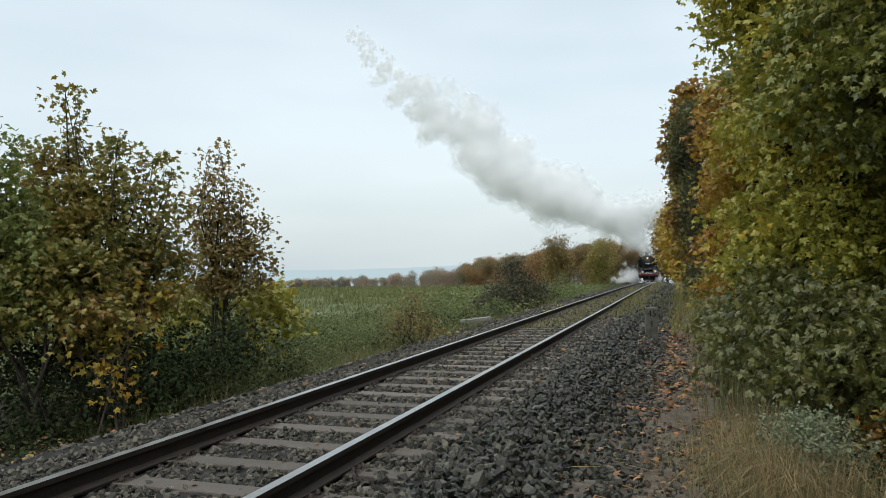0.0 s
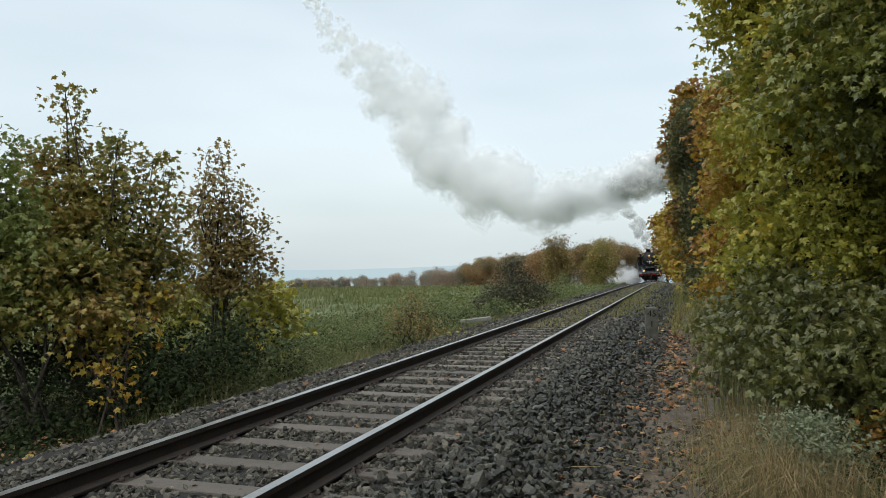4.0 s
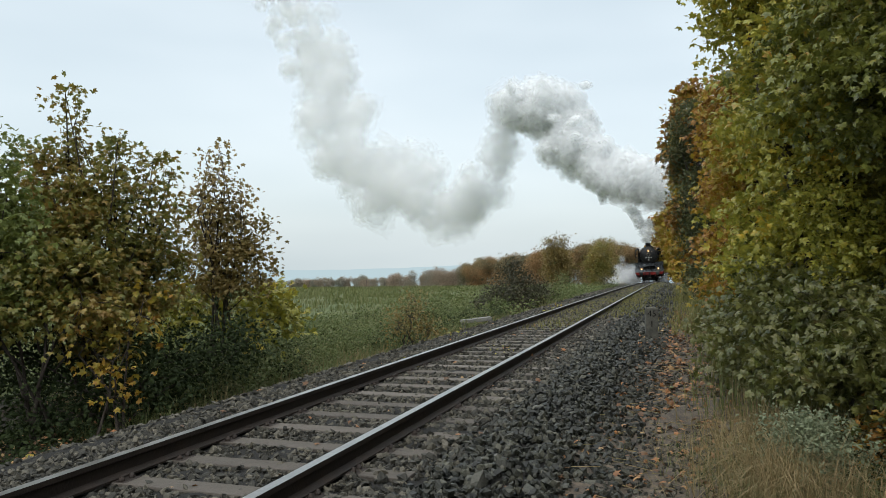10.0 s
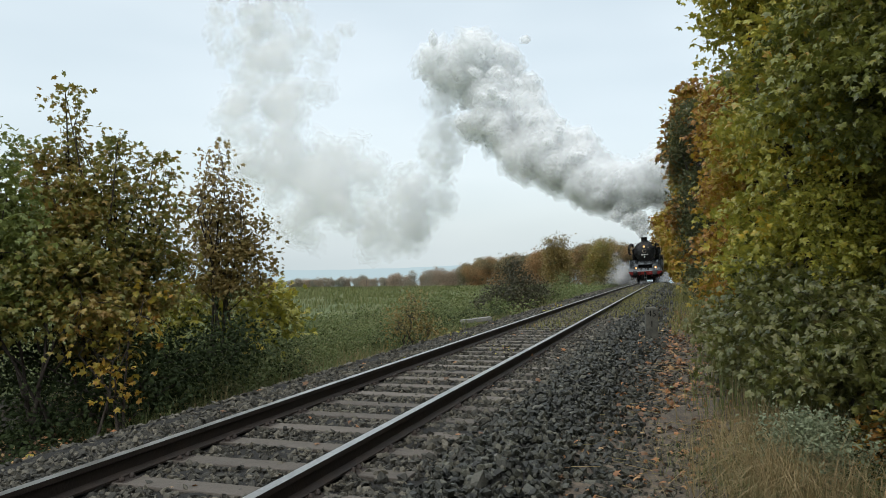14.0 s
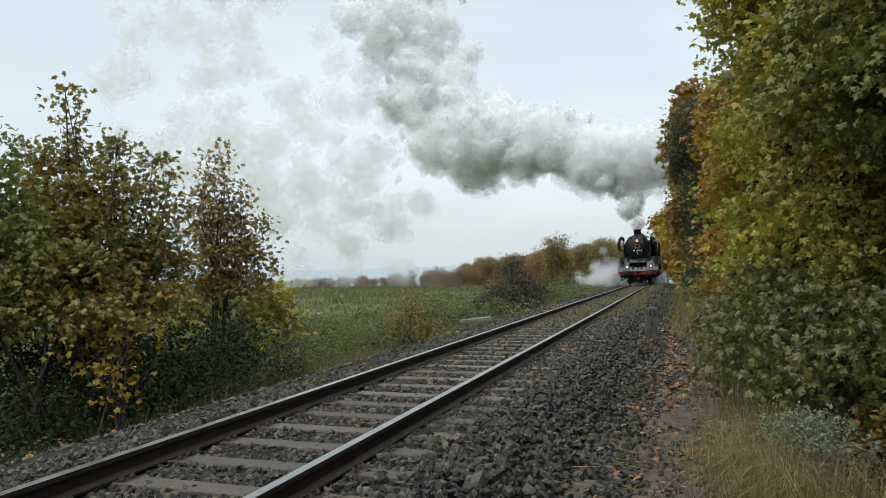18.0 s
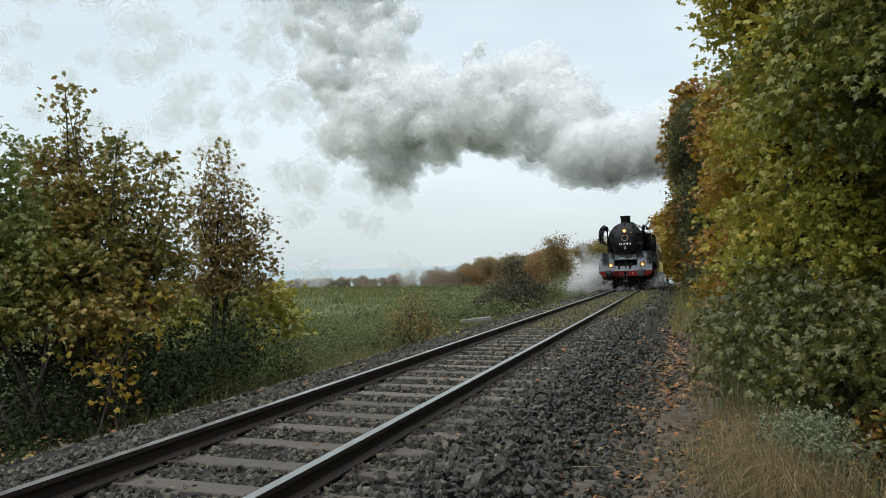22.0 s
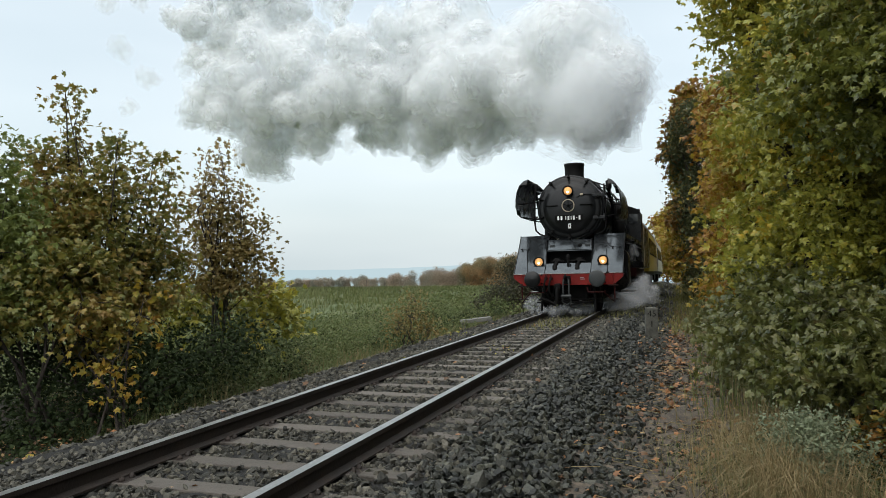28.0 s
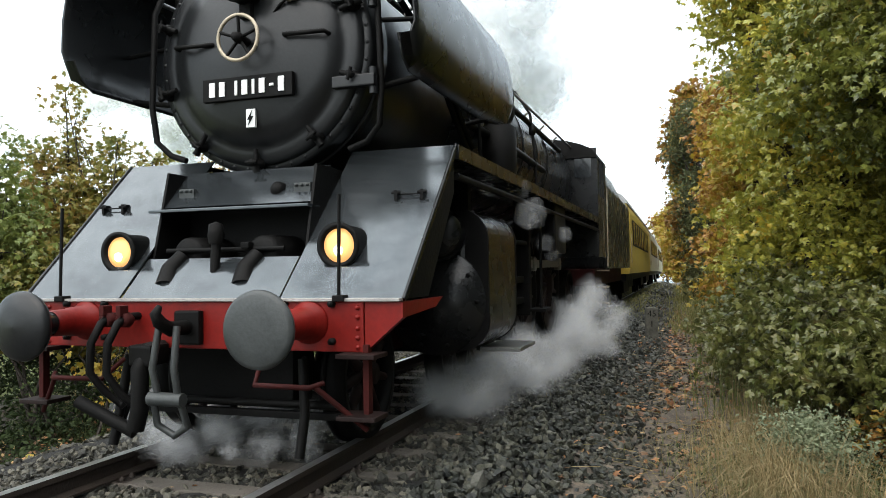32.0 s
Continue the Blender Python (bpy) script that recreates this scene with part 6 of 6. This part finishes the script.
def odd_pieces():
    """A pale boulder in the ballast and yellow plants at the shoulder and between the rails."""
    rng = np.random.default_rng(151)
    v, f = scatter_stones(np.zeros((1, 3)), np.ones(1), rng)
    ob = tagged(new("boulder", raw_mesh("boulder", v, f, M_STONEPOST)), "large brownish stone lying in the ballast", "stone")
    ob.matrix_basis = Matrix.LocRotScale(Vector((0.24, 5.0, float(ground_z(0.24, 5.0)) + 0.03)), Euler((0.2, 0.1, 0.5)), Vector((0.11, 0.08, 0.1)))
    for x, y, n, size, mm, label in ((-4.0, 6.95, 22, 0.07, M_LEAF_YELLOW, "small yellow-leaved plant at the ballast edge"), (0.3, 16.0, 26, 0.07, M_LEAF_OLIVE, "yellow-green weed between the rails"),
                                     (-0.55, 11.2, 20, 0.055, M_LEAF_OLIVE, "yellow-green weed beside the rail"), (3.6, 24.5, 40, 0.1, M_LEAF_OLIVE, "leafy weed between the rails"),
                                     (1.0, 12.6, 16, 0.05, M_LEAF_OLIVE, "small weed in the ballast"), (4.3, 27.0, 40, 0.1, M_LEAF_YELLOW, "yellowing weed between the rails")):
        z = float(ground_z(x, y))
        pos = np.array([x, y, z + 0.05]) + rng.normal(size=(n, 3)) * np.array([0.09, 0.09, 0.04]) * (1 + y / 25)
        v, f = stamp(OVAL, OVAL_T, pos, np.array([0, 0, 0.8]) + rng.normal(size=pos.shape) * 0.5, rng.normal(size=pos.shape), size * rng.uniform(0.7, 1.3, n))
        t = thing("weed_plant", label, "plant", at=Matrix.Translation((x, y, z)))
        part("foliage", raw_mesh("foliage", v - np.array([x, y, z]), f, mm), None, t)


odd_pieces()

# ---------------------------------------------------------------- smoke and steam
def puff_mesh(name, seed, stretch, mats, detail=True, skins=(0.42, 0.58, 0.71, 0.82, 0.92, 1.0)):
    """A cauliflower lump of nested thin skins, so that its edge is soft."""
    b, starts = Build(), []
    for shell, scale in enumerate(skins):
        bm = bmesh.new()
        bmesh.ops.create_icosphere(bm, subdivisions=4 if detail and shell > 1 else 3, radius=1.0)
        for v in bm.verts:
            p = v.co.copy()
            o = Vector((seed * 7.3 + shell * (0.07 if len(skins) > 4 else 0.2), seed * 1.7, 0.4))
            r = 0.66 + 0.22 * noise.noise(p * 1.2 + o) + 0.42 * abs(noise.noise(p * 1.9 + o)) + 0.24 * abs(noise.noise(p * 4.1 + o)) + 0.1 * abs(noise.noise(p * 8.3 + o))
            v.co = p * r * scale
        bm.verts.index_update()
        starts.append(len(b.v))
        b.add([(v.co.x, v.co.y * stretch, v.co.z) for v in bm.verts], [[v.index for v in f.verts] for f in bm.faces], 0 if shell < len(skins) // 2 else 1, True)
        bm.free()
    for i in range(len(skins) - 1):
        b.f.append((starts[i], starts[i] + 1, starts[i + 1]))
        b.m.append(1)
        b.s.append(True)
    most = max(math.hypot(x, z) for x, y, z in b.v)
    b.v = [(x / most, y / most, z / most) for x, y, z in b.v]
    return b.mesh(name, mats)


PUFFS = [puff_mesh("smoke_puff", k, 2.0, [M_SMOKE, M_SMOKE_THIN]) for k in range(7)]
WAFTS = [puff_mesh("smoke_puff", 70 + k, 2.0, [M_OLD, M_OLD_THIN], True, (0.5, 0.7, 0.86, 1.0)) for k in range(4)]
CLOUDS = [puff_mesh("smoke_puff", 20 + k, 1.3, [M_OLD, M_OLD_THIN], True, (0.5, 0.7, 0.86, 1.0)) for k in range(8)]
BILLOWS = [puff_mesh("smoke_billow", 60 + k, 1.25, [M_SMOKE, M_SMOKE_THIN]) for k in range(6)]
VAPOUR = [puff_mesh("steam_puff", 40 + k, 1.2, [M_STEAM, M_STEAM_THIN], False) for k in range(5)]
WISPS = [puff_mesh("steam_puff", 50 + k, 1.0, [M_STEAM_THIN, M_STEAM_THIN], False) for k in range(5)]
PLUME = thing("smoke_plume", "thick grey-white smoke plume drifting from the chimney", "smoke")
STEAM = thing("steam_cloud", "white steam blowing from the cylinders over the ballast", "steam")

# the engine's buffers along the view, second by second
RUN_T = (-40, 0, 13, 17, 19, 21, 23, 25, 28, 29, 30, 31, 31.5, 32, 34)
RUN_Y = (238, 113.1, 73.3, 60.6, 53.8, 46.7, 39.06, 31.46, 20.2, 16.37, 12.47, 8.44, 6.48, 4.42, -3.5)


def run(t):
    """Where the buffers stand at t: a smooth curve through the timetable."""
    k = max(0, min(len(RUN_T) - 2, int(np.searchsorted(RUN_T, t)) - 1))

    def slope(i):
        i = max(1, min(len(RUN_T) - 2, i))
        return (RUN_Y[i + 1] - RUN_Y[i - 1]) / (RUN_T[i + 1] - RUN_T[i - 1])
    h = RUN_T[k + 1] - RUN_T[k]
    u = (t - RUN_T[k]) / h
    return ((1 + 2 * u) * (1 - u) ** 2 * RUN_Y[k] + u * (1 - u) ** 2 * h * slope(k) + u * u * (3 - 2 * u) * RUN_Y[k + 1] + u * u * (u - 1) * h * slope(k + 1))


# how the smoke of each moment goes: time; quick rise, slow rise, its change; wind, first push of the wind
BT = (-30.0, -24.0, -19.0, -14.0, -9.0, -4.0, -1.0, 1.0, 3.0, 4.5, 6.0, 8.0, 10.0, 12.5, 15.0, 17.5, 19.5, 21.5, 24.0, 27.0, 30.0)
BA = (7.6, 6.5, 6.2, 5.8, 5.3, 7.3, 8.1, 6.0, 9.1, 13.6, 11.5, 11.9, 10.9, 5.4, 6.3, 8.1, 6.8, 6.4, 5.8, 4.4, 3.1)
BV = (1.82, 1.32, 1.48, 1.43, 1.36, 0.56, 0.33, 1.52, 1.68, 1.34, 0.92, 0.25, -0.05, 1.06, 1.2, 0.73, 0.58, 0.46, 0.37, 0.49, 0.0)
BG = (0.009, 0.031, 0.004, -0.024, -0.073, -0.057, -0.04, -0.121, -0.0, -0.018, 0.009, 0.042, 0.038, -0.047, -0.082, -0.057, -0.024, -0.002, 0.024, 0.016, 0.004)
BW = (3.03, 3.06, 3.07, 3.41, 3.37, 2.79, 2.38, 2.11, 2.34, 2.4, 2.34, 2.56, 2.45, 2.18, 1.91, 1.54, 1.32, 1.19, 1.66, 2.04, 2.24)
BB = (-4.1, -6.0, -8.8, -13.7, -8.1, 0.2, 2.6, 2.8, 3.0, -0.7, 2.3, 0.5, 1.2, 1.5, 0.6, 1.4, 0.0, -0.9, -5.9, -8.3, -6.6)


def girth(te, age):
    """Half the plume's thickness for smoke of the moment te."""
    late = max(0.0, te + age - np.interp(te, [-30, 0, 3, 6], [12, 12, 15, 30]))
    return (0.35 + np.interp(te, [-14, 4, 13], [2.3, 2.3, 2.0]) * max(age, 0.0) ** 0.52) * np.interp(te, [-32, -27, -22, -17], [0.2, 0.38, 0.7, 1]) * (1 - np.interp(age, [4, 9], [0, 0.35]) * np.interp(te, [-3, -1, 2, 3.5], [0, 1, 1, 0])) * (1 + 0.08 * late + 0.05 * max(0.0, late - 5.0))


def drift(te, age, side, up, deep, size=0.0):
    """A piece of smoke age seconds after it left the chimney at te; side, up, deep: its place across the plume, -1 to 1."""
    c = line_pose(run(te)) @ Vector((0, 2.74, 4.5))
    age1 = max(age, 0.0)
    lost = max(0.0, te + age - 15.5) * np.interp(te, [1.5, 4], [1, 0])
    a, v, g, w, p = (float(np.interp(te, BT, k)) for k in (BA, BV, BG, BW, BB))
    wide = max(0.1, girth(te, age) - size * 0.7) * np.interp(age, [0, 0.3], [0.3, 1]) * (1 + 0.15 * lost)
    return c + Vector((-w * age1 - p * (1 - math.exp(-age1 / 3)) + side * wide, deep * wide, a * (1 - math.exp(-age1 / 1.6)) + v * age1 + 0.5 * g * age1 ** 2 + up * wide + 0.6 * lost ** 2))


def make_smoke():
    rng = np.random.default_rng(201)
    jobs = []
    for te in np.arange(-31, 0, 0.12):
        jobs.append((te, CLOUDS, rng.uniform(0.7, 1.25) * np.interp(te, [-31, -26, -20, -12, -5, -1, 0], [0.9, 1.5, 3.2, 4.2, 3.8, 2.8, 1.6])))
    for te in np.arange(0.05, 19, 0.1):
        jobs.append((te, WAFTS if te < 3.2 else PUFFS, rng.uniform(0.7, 0.87)))
    for te, kinds, size in jobs:
        d = rng.normal(size=3)
        d = d / np.linalg.norm(d) * rng.random() ** 0.4 * (0.4 if 0 < te < 3.5 else 1.0)
        ob = new("smoke_puff", kinds[rng.integers(len(kinds))])
        ob.parent = PLUME
        ob.scale = (size, size, size)
        turn = Euler(rng.uniform(-1, 1, 3) * 3.0).to_quaternion()
        spin = Vector(rng.normal(size=3)).normalized()
        rows = []
        t = 0.0
        while t < te - 0.3:
            m = line_pose(run(t))
            rows.append((t, m @ Matrix.Translation((0, 6.7, 3.08))))
            t += 1.5
        if te > 0.3:
            m = line_pose(run(te - 0.1))
            rows.append((te - 0.1, m @ Matrix.Translation((0, 6.7, 3.08))))
        ages = [0.0, 0.35, 0.8, 1.6, 3, 5, 8, 12, 17, 23, 30, 40, 50, 60]
        for age in ages:
            tt = te + age
            if tt < 0:
                if te + ages[min(ages.index(age) + 1, len(ages) - 1)] > 0:
                    tt, age = 0.0, -te
                else:
                    continue
            if tt > 32:
                tt, age = 32.0, 32.0 - te
            q = (line_pose(run(te)).to_quaternion() if age < 0.3 and te > 0 else Matrix.Rotation(0.12 * age, 3, spin).to_quaternion() @ turn)
            rows.append((tt, Matrix.LocRotScale(drift(te, age, *d, size), q, None)))
            if tt >= 32:
                break
        out = []
        for r in rows:
            if not out or frame(r[0]) > frame(out[-1][0]):
                out.append(r)
        PIECES.append((ob, out))


def make_billows():
    """Larger billows that the wind brings out from behind the trees into the plume."""
    rng = np.random.default_rng(211)
    for te in [*np.arange(-1.5, 2.5, 0.2), *np.arange(2.5, 26.6, 0.12)]:
        size = rng.uniform(0.7, 1.3) * np.interp(te, [0, 10, 18, 25, 29], [3.0, 2.9, 2.6, 2.3, 1.9])
        d = rng.normal(size=3)
        d = d / np.linalg.norm(d) * rng.random() ** 0.5
        ob = new("smoke_billow", (BILLOWS if 2.7 < te < 26 else CLOUDS)[rng.integers(6)])
        ob.parent = PLUME
        ob.scale = (size, size, size)
        turn = Euler(rng.uniform(-1, 1, 3) * 3.0).to_quaternion()
        spin = Vector(rng.normal(size=3)).normalized()
        join = np.interp(te, [0, 20, 26], [2.0, 1.6, 1.4])
        rows = []
        if te - 4 > 0:
            p = drift(te, join, *d, size) + Vector((16 + 3.4 * join, 4, 0))
            p.z = float(ground_z(p.x, p.y)) - 6.0
            rows += [(0.0, Matrix.LocRotScale(p, turn, None)), (te - 4.0, Matrix.LocRotScale(p, turn, None))]
        for age in (-1.5, 0.0, join, 3, 4.5, 7, 10, 14, 19, 25, 33):
            if rows and te + age <= rows[-1][0] + 0.2:
                continue
            p = drift(te, max(age, join), *d, size) + Vector((3.4 * max(0.0, join - age), 0, 0))
            q = Matrix.Rotation(0.1 * (age + 2), 3, spin).to_quaternion() @ turn
            rows.append((te + age, Matrix.LocRotScale(p, q, None)))
        keep = [r for r in rows if 0 <= r[0] <= 32]
        before = [r for r in rows if r[0] < 0]
        after = [r for r in rows if r[0] > 32]
        if before and keep and keep[0][0] > 0.05:
            a, b = before[-1], keep[0]
            u = -a[0] / (b[0] - a[0])
            keep.insert(0, (0.0, Matrix.LocRotScale(a[1].translation.lerp(b[1].translation, u), a[1].to_quaternion().slerp(b[1].to_quaternion(), u), None)))
        if after and keep and keep[-1][0] < 31.95:
            a, b = keep[-1], after[0]
            u = (32 - a[0]) / (b[0] - a[0])
            keep.append((32.0, Matrix.LocRotScale(a[1].translation.lerp(b[1].translation, u), a[1].to_quaternion().slerp(b[1].to_quaternion(), u), None)))
        PIECES.append((ob, keep))


PIECES = []
make_smoke()
make_billows()


def make_steam():
    """Steam round the cylinders: it rides beside the engine and rolls; most of it falls back before the engine is near."""
    rng = np.random.default_rng(301)
    for k in range(238):
        ob = new("steam_puff", (WISPS if k >= 210 or 172 <= k < 190 else VAPOUR)[k % len(VAPOUR)])
        ob.parent = STEAM
        if k < 95:
            back = rng.uniform(2.5, 14)
            x = -1.7 - abs(rng.normal()) * 1.3 * (0.4 + back / 10)
            z = 0.25 + abs(rng.normal()) * 0.8 * (0.5 + back / 14)
            s = rng.uniform(0.45, 0.9)
            far = 16.0
        elif k < 172:
            u = rng.random() ** 1.4
            back = 3.3 + 5.6 * u
            x, z, s, far = 1.0 + 0.75 * u + rng.normal() * 0.16, -0.08 + rng.uniform(0, 0.2 + 0.75 * u), rng.uniform(0.16, 0.34) * (1 + 0.4 * u), 0.0
        elif k < 210:
            back, x, z, s, far = rng.uniform(0.8, 2.4), rng.uniform(-0.95, 0.6), rng.uniform(-0.05, 0.12), rng.uniform(0.08, 0.2), 0.0
        elif k < 217:
            back, x, z, s, far = rng.uniform(4, 7), rng.uniform(1.25, 1.6), rng.uniform(1.3, 2.5), rng.uniform(0.1, 0.2), 0.0
        else:
            back, x, z, s, far = rng.uniform(1.0, 3.0), rng.uniform(-1.5, -0.9), rng.uniform(0.0, 0.4), rng.uniform(0.08, 0.18), 0.0
        ob.scale = (s, s, s)
        ph, sp = rng.uniform(0, 6.28), Vector(rng.normal(size=3)).normalized()
        rows = []
        for t in np.arange(0, 32.01, 0.8):
            go = far * np.interp(t, [24, 28.4], [0, 1])
            sh = 0.25 * s
            loc = Vector((x + sh * math.sin(ph + t * 1.6) + (0.9 if far else 0) * np.interp(t, [25, 28.4], [0, 1]), back + go + sh * math.cos(ph + t * 1.3), z + 0.5 * sh * math.sin(ph * 2 + t)))
            rows.append((float(t), Matrix.LocRotScale(loc, Matrix.Rotation(ph + 0.5 * t, 3, sp).to_quaternion(), None)))
        PIECES.append((ob, rows))


make_steam()


# ---------------------------------------------------------------- what moves
def ride(ob, behind, length):
    walk(ob, [(float(t), line_pose(float(run(t)) + behind, length)) for t in np.arange(0, 32.01, 0.5)])


def motions():
    ride(LOCO, 0.0, 8.0)
    ride(STEAM, 0.0, 8.0)
    ride(TENDER, 13.2 * 0.955, 7.0)
    gap = 13.2 + 8.0
    for c, _ in COACHES:
        ride(c, gap * 0.955, 16.0)
        gap += 19.3
    # wheels turn as far as the engine has run
    total = [(float(t), (run(0) - run(t)) * 1.055) for t in np.arange(0, 32.01, 0.15)]
    for ob, r in WHEELS + TENDER_W + [w for _, ws in COACHES for w in ws]:
        at = ob.location.copy()
        walk(ob, [(t, Matrix.Translation(at) @ Matrix.Rotation(s / r, 4, "X")) for t, s in total])
    for ob in RODS:
        walk(ob, [(t, Matrix.Translation((0, 0.33 * math.cos(s), 0.33 * math.sin(s)))) for t, s in total])
    for ob, rows in PIECES:
        walk(ob, rows)


motions()
